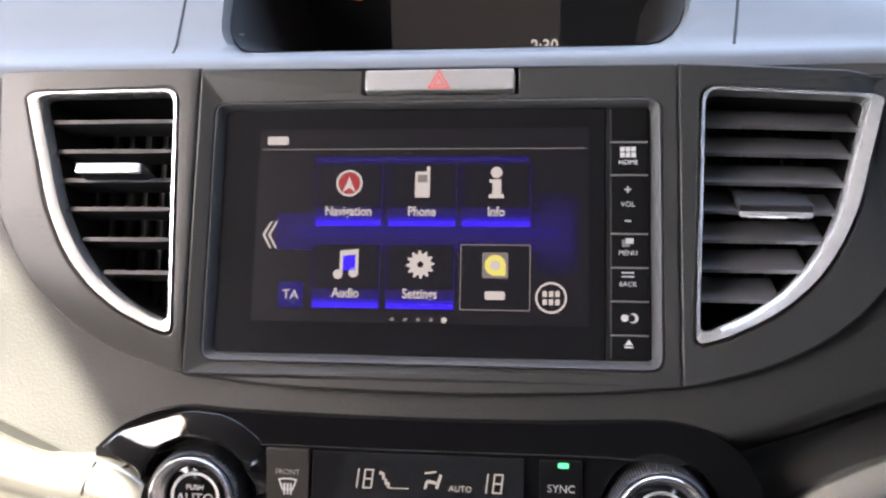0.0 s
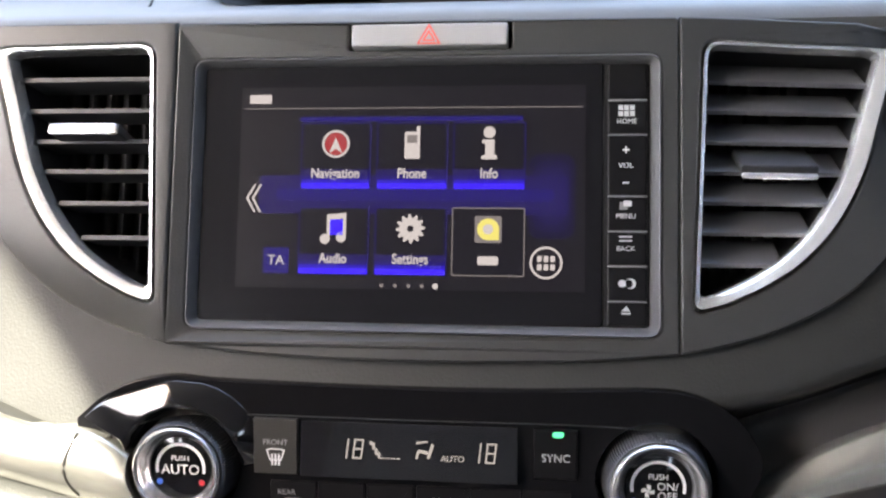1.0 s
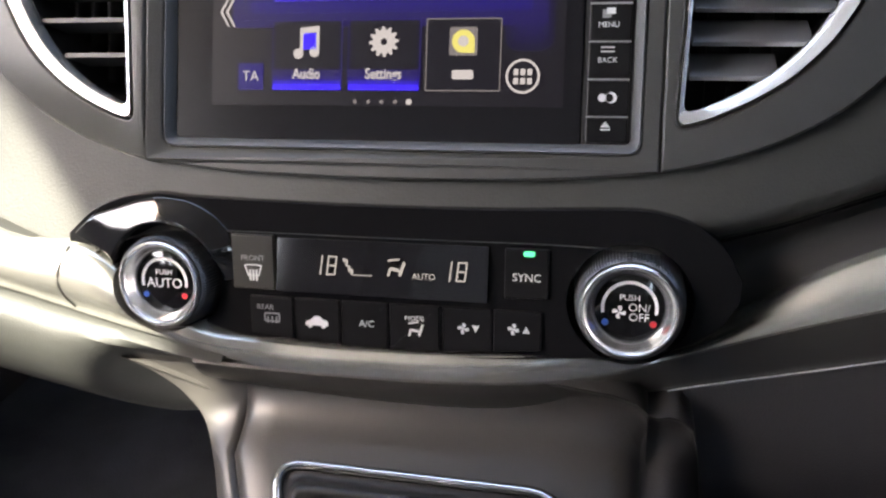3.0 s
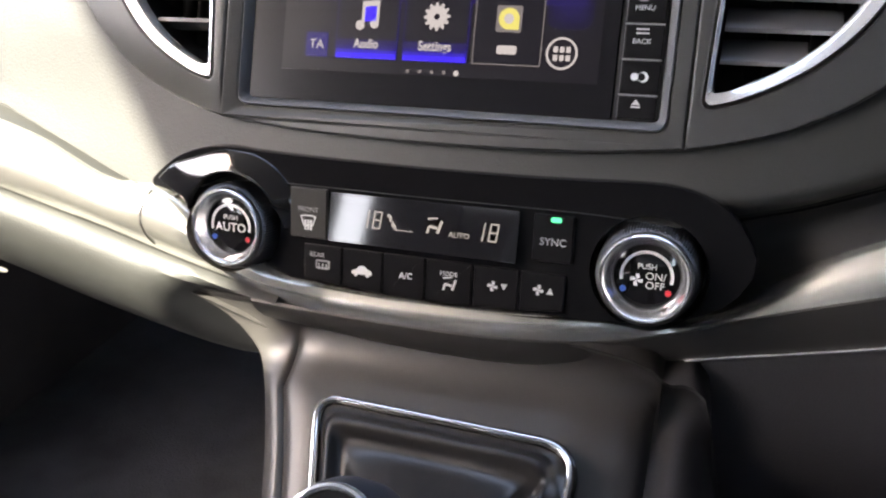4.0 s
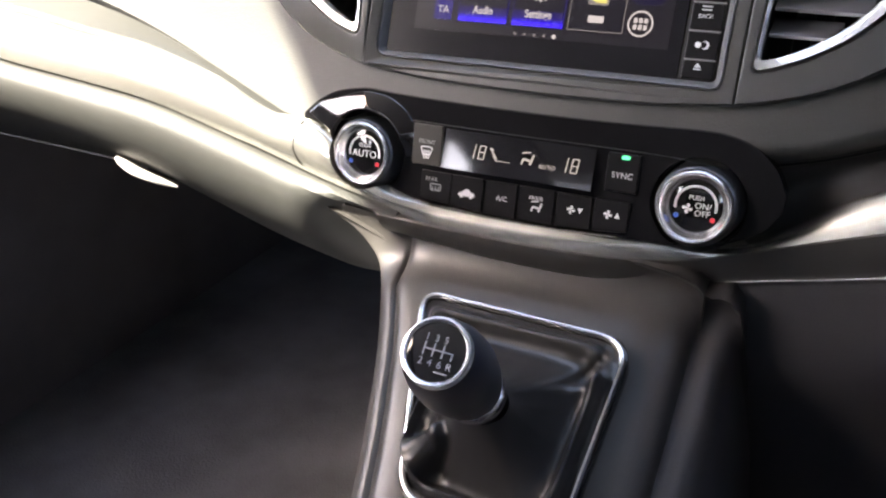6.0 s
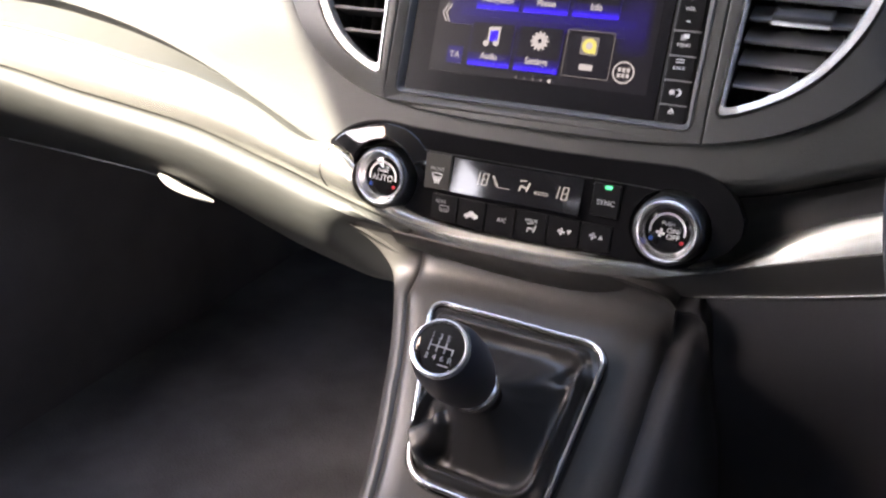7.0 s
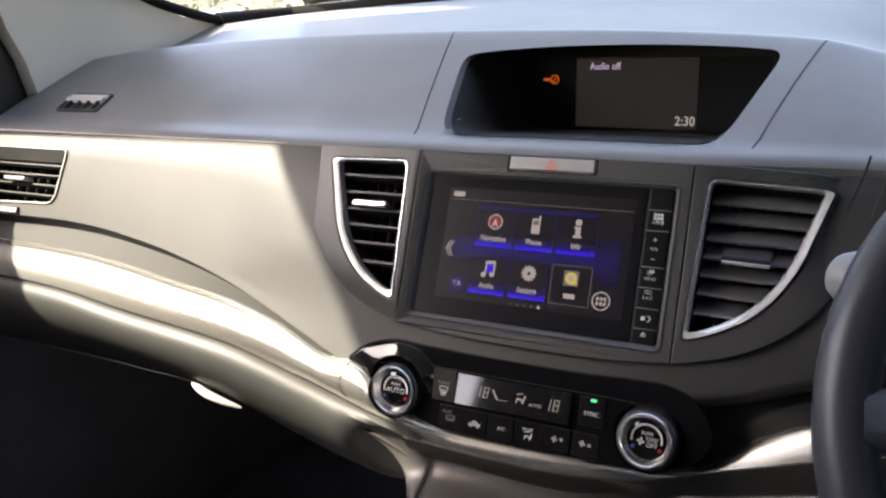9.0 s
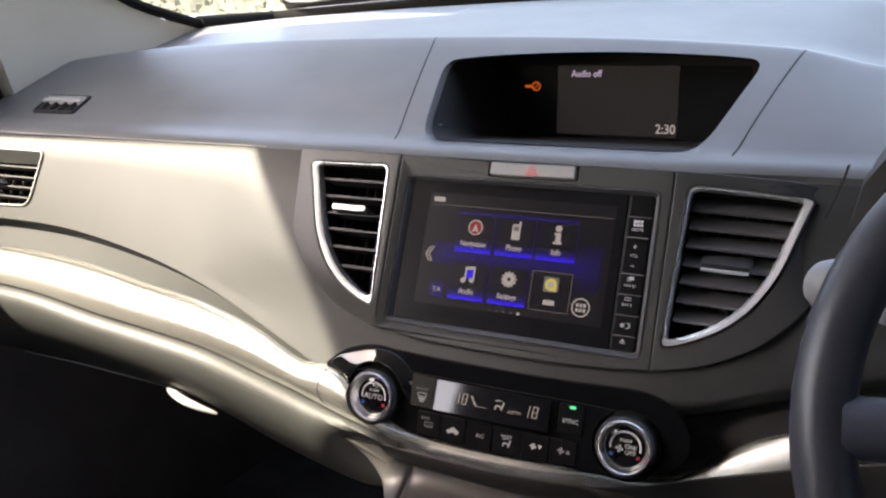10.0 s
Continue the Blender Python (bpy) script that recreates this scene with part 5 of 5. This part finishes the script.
# leather folds: angle round the collar, width, height, where along the way in from the frame, its spread
FOLDS = [(-2.42, 0.27, 0.016, 0.48, 0.26), (-2.76, 0.12, -0.006, 0.42, 0.22), (-2.12, 0.10, -0.006, 0.45, 0.22), (-2.40, 0.03, -0.0025, 0.34, 0.14), (0.70, 0.06, 0.004, 0.22, 0.22), (0.84, 0.045, -0.005, 0.28, 0.22)]
for k in range(49):
    f = k / 48
    ring_pts = []
    for i, (a, b) in enumerate(g_in):
        ang = math.atan2(b - rel.y, a - rel.x)
        ca, cb = rel.x + 0.0155 * math.cos(ang), rel.y + 0.0125 * math.sin(ang)
        g = f ** 1.1
        swell = math.sin(math.pi * f)
        # the slack corner hangs out over the frame
        slack = 0.008 * math.exp(-((ang + 2.62) / 0.42) ** 2) * math.sin(math.pi * min(1.0, f * 1.9)) ** 1.2
        pa, pb = a + (ca - a) * g + slack * math.cos(ang), b + (cb - b) * g + slack * math.sin(ang)
        # a rounded roll of leather inside the frame, then a hollow, then the rise to the collar
        h = 0.0045 + 0.0080 * math.exp(-((f - 0.20) / 0.085) ** 2) - 0.0015 * math.exp(-((f - 0.42) / 0.14) ** 2) + 0.036 * f ** 2.4
        h += 0.0025 * swell * noise.noise(Vector((math.cos(ang) * 1.3, math.sin(ang) * 1.3, f * 1.6 + 4)))
        h += 0.0006 * swell * (0.5 - abs(noise.noise(Vector((math.cos(ang) * 3.1 + 7, math.sin(ang) * 3.1, f * 2.2)))) * 1.6)
        for a_c, w_c, h_c, f_c, s_c in FOLDS:
            da = (ang - a_c + math.pi) % (2 * math.pi) - math.pi
            h += h_c * math.exp(-(da / w_c) ** (4 if h_c > 0.01 else 2)) * math.exp(-((f - f_c) / s_c) ** (4 if h_c > 0.01 else 2))
        ring_pts.append(GM @ Vector((pa, pb, max(h, 0.004))))
    levels.append(ring_pts)
loft(levels, True, False, boot)
finish("boot", boot, LEATHER, shift, "creased black leather boot", 80)
KM = Matrix.Translation(CAP) @ axis.to_track_quat("Z", "Y").to_matrix().to_4x4()
L_K = (CAP - COLLAR).length
knob = finish("knob", lathe([(0.009, -L_K), (0.0120, -L_K + 0.004), (0.0135, -L_K + 0.010), (0.0168, -0.060), (0.0188, -0.048), (0.0200, -0.033), (0.0194, -0.018), (0.0172, -0.006), (0.0156, -0.0018), (0.010, 0.0)], 56, KM), KNOB, shift, "blue-black leather-wrapped knob")
finish("knob_collar", lathe([(0.0115, -L_K - 0.006), (0.0150, -L_K - 0.004), (0.0160, -L_K), (0.0160, -L_K + 0.004), (0.0152, -L_K + 0.007), (0.0130, -L_K + 0.0085)], 48, KM), POLISHED, shift, "polished chrome collar")
finish("knob_ring", lathe([(0.0156, -0.0022), (0.0155, 0.0004), (0.0149, 0.0017), (0.0140, 0.0020), (0.0131, 0.0014), (0.0126, 0.0)], 56, KM), RING, knob, "chrome ring")
disc = finish("knob_cap", lathe([(0.0130, -0.001), (0.0128, 0.0006), (0.0095, 0.0014), (0.0050, 0.0019), (0.0, 0.0020)], 48, KM), LCD_GLASS, knob, "black cap with the gear pattern")
zx = axis
xx = (Vector((1, 0, 0)) - zx * zx.x).normalized()
yy = zx.cross(xx)
KT = Matrix(((xx.x, yy.x, zx.x, CAP.x), (xx.y, yy.y, zx.y, CAP.y), (xx.z, yy.z, zx.z, CAP.z), (0, 0, 0, 1)))
for k, word in enumerate("135"):
    text("gear_number", word, 0.0044, -0.0050 + 0.0042 * k, 0.0052, 0.0021, GREY_INK, disc, KT)
for k, word in enumerate("246R"):
    text("gear_number", word, 0.0044, -0.0050 + 0.0042 * k, -0.0054, 0.0021, GREY_INK, disc, KT)
bm = bmesh.new()
prism(rect(-0.0053, 0.0001, 0.0080, 0.0007), 0.0019, 0.0022, 0, KT, bm)
for k in range(4):
    u = -0.0050 + 0.0042 * k
    prism(rect(u - 0.0003, -0.0026, u + 0.0003, 0.0032 if k < 3 else 0.0006), 0.0019, 0.0023, 0, KT, bm)
prism(rect(0.0020, -0.0088, 0.0078, -0.0082), 0.0019, 0.0022, 0, KT, bm)
finish("gear_pattern", bm, GREY_INK, disc)

# ------------------------------------------------------------ passenger end: side vent, switch, handle, demister grille
side_vent = thing("side_air_vent", "sunlit slatted side air vent at the passenger end", "air vent", group="dashboard air vents")
SVM = STACK.copy()
sv_i = arc_corner([(-0.70, 0.045), (-0.70, -0.004), (-0.553, 0.0015), (-0.5475, 0.045)], [0.012, 0.012, 0.010, 0.004], 6)
sv_o = arc_corner([(-0.706, 0.058), (-0.706, -0.0065), (-0.5495, -0.001), (-0.5435, 0.058)], [0.012, 0.012, 0.012, 0.006], 6)
carve(fascia, [prism(sv_o, -0.06, 0.02, 0, SVM)])
surround = loft([[SVM @ Vector((a, b, w)) for a, b in o] for o, w in ((sv_o, -0.055), (sv_o, 0.0002), (inset(sv_o, 0.0008), 0.0008), (sv_i, -0.009), (sv_i, -0.055))], True, False)
finish("frame", surround, SOFT, side_vent, "pale sunlit surround with a sloping upper face")
finish("duct", prism(inset(sv_o, 0.0005), -0.056, -0.052, 0, SVM), DEEP, side_vent)
# bright rim light on the surround, put in as a pale tube
finish("frame_edge", tube([SVM @ Vector((a, b, 0.0006)) for a, b in sv_o], 0.0009, 6, True), SUN_PALE, side_vent, "thin edge with its bright sun line in the colour")
for lv in (0.0410, 0.0300, 0.0190, 0.0080):
    sp = span(sv_i, lv)
    M = SVM @ Matrix.Translation((0, lv, -0.017)) @ Matrix.Rotation(radians(-4), 4, "X")
    finish("slat", box(sp[0], -0.0009, -0.007, sp[1], 0.0009, 0.007, M, 0.0004), SLAT, side_vent)
for k in range(9):
    M = SVM @ Matrix.Translation((-0.685 + 0.016 * k, 0.021, -0.036))
    finish("vane", box(-0.0007, -0.021, -0.006, 0.0007, 0.021, 0.006, M), DEEP, side_vent)
tabm = SVM @ Matrix.Translation((0, 0.0235, -0.006))
finish("tab", box(-0.640, -0.002, -0.008, -0.607, 0.002, 0.005, tabm, 0.0012), CHROME, side_vent, "bright chrome tab")
sw = thing("vent_switch", "small grey rocker switch below the side vent", "switch")
place("frame", holed([rect(-0.668, -0.0162, -0.6025, -0.0085, 0.002), rect(-0.666, -0.0148, -0.6045, -0.0100, 0.001)], -0.006, 0.0025, 0.0006, SVM), POD, sw)
finish("rocker", prism(rect(-0.6658, -0.0146, -0.6047, -0.0102, 0.001), -0.006, 0.002, 0.0005, SVM), SUN_PALE, sw)

# dark panel below the lid, with the latch; its sunlight is in the pale colour
latch_line = spline([(-0.352, -0.022, 0.4605), (-0.341, -0.028, 0.4595), (-0.324, -0.032, 0.4560), (-0.307, -0.030, 0.4510), (-0.290, -0.024, 0.4450)], 6)
finish("latch", tube(latch_line, lambda f: 0.0040 * max(0.02, math.sin(math.pi * (0.02 + 0.96 * f))) ** 0.55, 16), SUN_PALE, dash, "small latch below the glovebox lid, coloured as sunlit")


grille = thing("demister_grille", "small slotted demister grille on the deck by the pillar", "vent grille")
GRM = Matrix.Translation((-0.598, 0.096, 0.7165)) @ Matrix.Rotation(radians(29), 4, "X") @ Matrix.Scale(0.95, 4)
place("grille_frame", holed([rect(-0.035, -0.018, 0.035, 0.018, 0.004), rect(-0.032, -0.015, 0.032, 0.015, 0.003)], -0.002, 0.002, 0.0005, GRM), SLAT, grille)
finish("grille_well", prism(rect(-0.032, -0.015, 0.032, 0.015), -0.003, -0.001, 0, GRM), DEEP, grille)
# the bars' sunlight is in their pale colour
for k in range(2):
    finish("grille_bar", box(-0.032, 0.0005 + 0.0095 * k, -0.001, 0.032, 0.0060 + 0.0060 * k, 0.005 - 0.001 * k, GRM, 0.0006), SUN_PALE, grille)
for k in range(4):
    finish("grille_rib", box(-0.0265 + 0.016 * k, -0.015, -0.001, -0.0225 + 0.016 * k, 0.001, 0.003, GRM, 0.0012), SLAT, grille)

# ------------------------------------------------------------ driver's side: steering wheel, stalk, instrument hood
wheel = thing("steering_wheel", "dark leather steering wheel at the driver's place", "steering wheel")
WC = Vector((0.395, -0.146, 0.609))
wn_ = Vector((0, -0.90, 0.436)).normalized()
wu = Vector((1, 0, 0))
wv = wn_.cross(wu) * -1
if wv.z < 0:
    wv = -wv
rim_pts = [WC + 0.172 * (math.cos(2 * math.pi * k / 96) * wu + math.sin(2 * math.pi * k / 96) * wv) for k in range(96)]
finish("rim", tube(rim_pts, 0.0155, 16, True), WHEEL_SHEEN, wheel, "dark leather rim with a blue sheen in its colour")
WM = Matrix(((wu.x, wv.x, wn_.x, WC.x), (wu.y, wv.y, wn_.y, WC.y), (wu.z, wv.z, wn_.z, WC.z), (0, 0, 0, 1)))
finish("hub", lathe([(0.085, -0.05), (0.112, -0.032), (0.116, -0.014), (0.102, 0.003), (0.06, 0.012), (0, 0.015)], 40, WM), HUB_SHEEN, wheel, "dark airbag hub with the sky's blue sheen in its colour")
for a in (185, -5, 270):
    c, s_ = math.cos(radians(a)), math.sin(radians(a))
    finish("spoke", tube([WC + (0.07 + 0.095 * f) * (c * wu + s_ * wv) - wn_ * 0.012 * (1 - f) for f in (0, 0.25, 0.5, 0.75, 1)], 0.016, 12), HUB_SHEEN, wheel)
finish("column", lathe([(0.05, -0.26), (0.055, -0.06), (0.045, -0.05)], 24, WM), HUB_SHEEN, wheel)

stalk = thing("wiper_stalk", "grey wiper stalk with a rounded end behind the wheel", "lever")
finish("lever", tube([(0.214, -0.060, 0.643), (0.216, -0.062, 0.643), (0.224, -0.066, 0.642), (0.24, -0.075, 0.640), (0.28, -0.09, 0.632), (0.36, -0.10, 0.615)], lambda f: 0.0155 if 0.1 < f < 0.5 else 0.0135 if f <= 0.1 else 0.010, 16), STALK_GREY, stalk)

hood = thing("instrument_hood", "dark hood over the instruments behind the wheel", "instrument hood")
hood_rings = []
for k in range(13):
    a = math.pi * k / 12
    cx, cz = 0.402 - 0.178 * math.cos(a), 0.66 + 0.115 * math.sin(a)
    ox, oz = 0.402 - 0.166 * math.cos(a), 0.66 + 0.103 * math.sin(a)
    hood_rings.append([Vector((cx, 0.02, cz)), Vector((cx, 0.18, cz)), Vector((ox, 0.18, oz)), Vector((ox, 0.018, oz))])
finish("hood_shell", loft(hood_rings), POD_DARK, hood)
finish("dial_face", prism(rect(0.26, 0.66, 0.54, 0.75), -0.14, -0.139, 0, Matrix(((1, 0, 0, 0), (0, 0, -1, 0), (0, 1, 0, 0), (0, 0, 0, 1)))), DEEP, hood)
finish("seam", tube([STACK @ Vector((u, v, -0.006 + 0.0004)) for u, v in ((0.2200, 0.088), (0.2185, 0.080), (0.2145, 0.066), (0.2095, 0.050))], 0.0009, 6), LINE, hood)

# ------------------------------------------------------------ pillars, windscreen and what lies beyond
def pillar(s):
    rings = []
    for k in range(9):
        f = k / 8
        y, z, x = 0.27 - 0.25 * f, 0.89 + 0.47 * f, s * (0.735 - 0.10 * f)
        rings.append([Vector((x, y - 0.07, z - 0.03)), Vector((x - s * 0.025, y - 0.03, z - 0.01)), Vector((x - s * 0.028, y + 0.01, z + 0.02)), Vector((x - s * 0.015, y + 0.04, z + 0.04)), Vector((x + s * 0.02, y + 0.04, z + 0.04)), Vector((x + s * 0.02, y - 0.07, z - 0.03))])
    return rings


for s, nm in ((-1, "a_pillar"), (1, "a_pillar")):
    tagged(finish(nm, loft(pillar(s)), LINER), "pale fabric-covered windscreen pillar", "pillar", kind="structure")
SEAL = [(-0.704, 0.445, 0.812), (-0.701, 0.52, 0.817), (-0.697, 0.585, 0.821), (-0.67, 0.624, 0.8245), (-0.46, 0.632, 0.835), (-0.27, 0.638, 0.842), (0.0, 0.640, 0.846), (0.27, 0.638, 0.842), (0.5, 0.632, 0.834), (0.67, 0.624, 0.8245), (0.697, 0.585, 0.821), (0.704, 0.445, 0.812)]
tagged(finish("windscreen_seal", tube(spline(SEAL, 4), 0.0115, 10), FRIT), "black rubber seal at the foot of the windscreen", "windscreen seal", kind="structure")
for s_ in (-1, 1):
    tagged(finish("windscreen_seal", tube(spline([(s_ * 0.704, 0.448, 0.812), (s_ * 0.706, 0.375, 0.8255), (s_ * 0.706, 0.299, 0.8465), (s_ * 0.69, 0.20, 0.895), (s_ * 0.66, 0.10, 0.98), (s_ * 0.63, 0.04, 1.34)], 4), 0.0075, 8), FRIT), "black rubber seal along the windscreen pillar", "windscreen seal", kind="structure")
screen_rings = [[Vector((x * (1 - 0.09 * f), y + (0.022 - y) * f - 0.030 * math.sin(math.pi * f) * (1 - (x / 0.72) ** 2), z + 0.012 + (1.368 - z) * f + 0.020 * math.sin(math.pi * f))) for x, y, z in spline(SEAL[3:-3], 3)] for f in [k / 10 for k in range(11)]]
tagged(finish("windscreen", loft(screen_rings, False, False), CLEAR), "faintly tinted glass windscreen above the deck", "windscreen", kind="structure")
scuttle = thing("scuttle_panel", "grey plastic scuttle panel with a wiper outside the windscreen", "scuttle panel")
finish("panel", loft([[Vector((x, y + dy, z + dz)) for x, y, z in spline(SEAL[3:-3], 4)] for dy, dz in ((0.016, -0.02), (0.016, 0.004), (0.05, 0.016), (0.10, 0.028), (0.16, 0.037), (0.20, 0.038), (0.20, -0.02))], False, False), STALK_GREY, scuttle)
finish("wiper_arm", tube(spline([(-0.62, 0.70, 0.866), (-0.45, 0.70, 0.870), (-0.10, 0.705, 0.874), (0.30, 0.73, 0.884)], 6), 0.0045, 8), FRIT, scuttle, "black wiper arm at rest")
ground = tagged(finish("ground", box(-80, -80, -0.42, 80, 80, -0.40), ASPHALT), "grey asphalt of a car park", "ground", kind="structure")


HEDGE = material("hedge_leaves", (0.15, 0.155, 0.115), 0.7, mottle=0.3, mottle_scale=0.5)
rng = random.Random(4)
hedge = box(-34, 15.2, -0.4, 20, 16.4, 3.4)
for k in range(9000):
    c = Vector((-26 + 40 * rng.random(), 14.7 + 0.5 * rng.random() + 0.3 * math.sin(k), -0.4 + 4.1 * rng.random() ** 0.8))
    d1 = Vector((rng.uniform(-1, 1), rng.uniform(-1, 1), rng.uniform(-1, 1))).normalized() * rng.uniform(0.05, 0.11)
    d2 = d1.cross(Vector((rng.uniform(-1, 1), rng.uniform(-1, 1), rng.uniform(-1, 1)))).normalized() * rng.uniform(0.03, 0.07)
    hedge.faces.new([hedge.verts.new(p) for p in (c - d1, c + d2, c + d1, c - d2)])
tagged(finish("hedge", hedge, HEDGE), "grey-green leafy hedge beyond the parked cars", "hedge", kind="stuff")


def parked_car(x, y, turn, paint, label):
    car = thing("parked_car", label, "car", group="parked cars")
    M = Matrix.Translation((x, y, -0.40)) @ Matrix.Rotation(radians(turn), 4, "Z") @ Matrix.Rotation(radians(90), 4, "X") @ Matrix.Translation((0, 0, -0.85))
    side = arc_corner([(-2.1, 0.25), (2.1, 0.25), (2.15, 0.75), (1.15, 0.95), (-1.9, 1.0), (-2.15, 0.8)], 0.12, 5)
    finish("body", prism(side, 0.0, 1.7, 0.08, M), paint, car)
    cab = arc_corner([(-1.75, 0.95), (1.15, 0.93), (0.45, 1.45), (-1.15, 1.47)], 0.14, 5)
    finish("cabin_glass", prism(cab, 0.12, 1.58, 0.06, M), GLASS_BLACK, car)
    finish("roof", prism(arc_corner([(-1.25, 1.42), (0.5, 1.40), (0.3, 1.50), (-1.0, 1.52)], 0.04, 4), 0.16, 1.54, 0.03, M), paint, car)
    for wx in (-1.35, 1.35):
        for wz in (0.08, 1.62):
            tyre = finish("wheel", lathe([(0.0, -0.1), (0.30, -0.1), (0.32, -0.08), (0.32, 0.08), (0.30, 0.1), (0.0, 0.1)], 28, M @ Matrix.Translation((wx, 0.32, wz))), RUBBER, car)
            finish("rim", lathe([(0.0, -0.11), (0.2, -0.11), (0.2, 0.11), (0.0, 0.11)], 20, M @ Matrix.Translation((wx, 0.32, wz))), CHROME, tyre)
    return car


for k, (x, y, turn, paint, words) in enumerate(((-7.5, 8.5, 84, BODY_SILVER, "silver parked car in bright sun"), (-4.9, 9.0, 88, BODY_SILVER, "silver parked car in bright sun"), (-2.3, 9.4, 90, BODY_RED, "red parked car in bright sun"), (0.4, 9.6, 92, BODY_SILVER, "silver parked car in bright sun"), (-10.4, 8.0, 82, BODY_SILVER, "silver parked car in bright sun"))):
    parked_car(x, y, turn, paint, words)
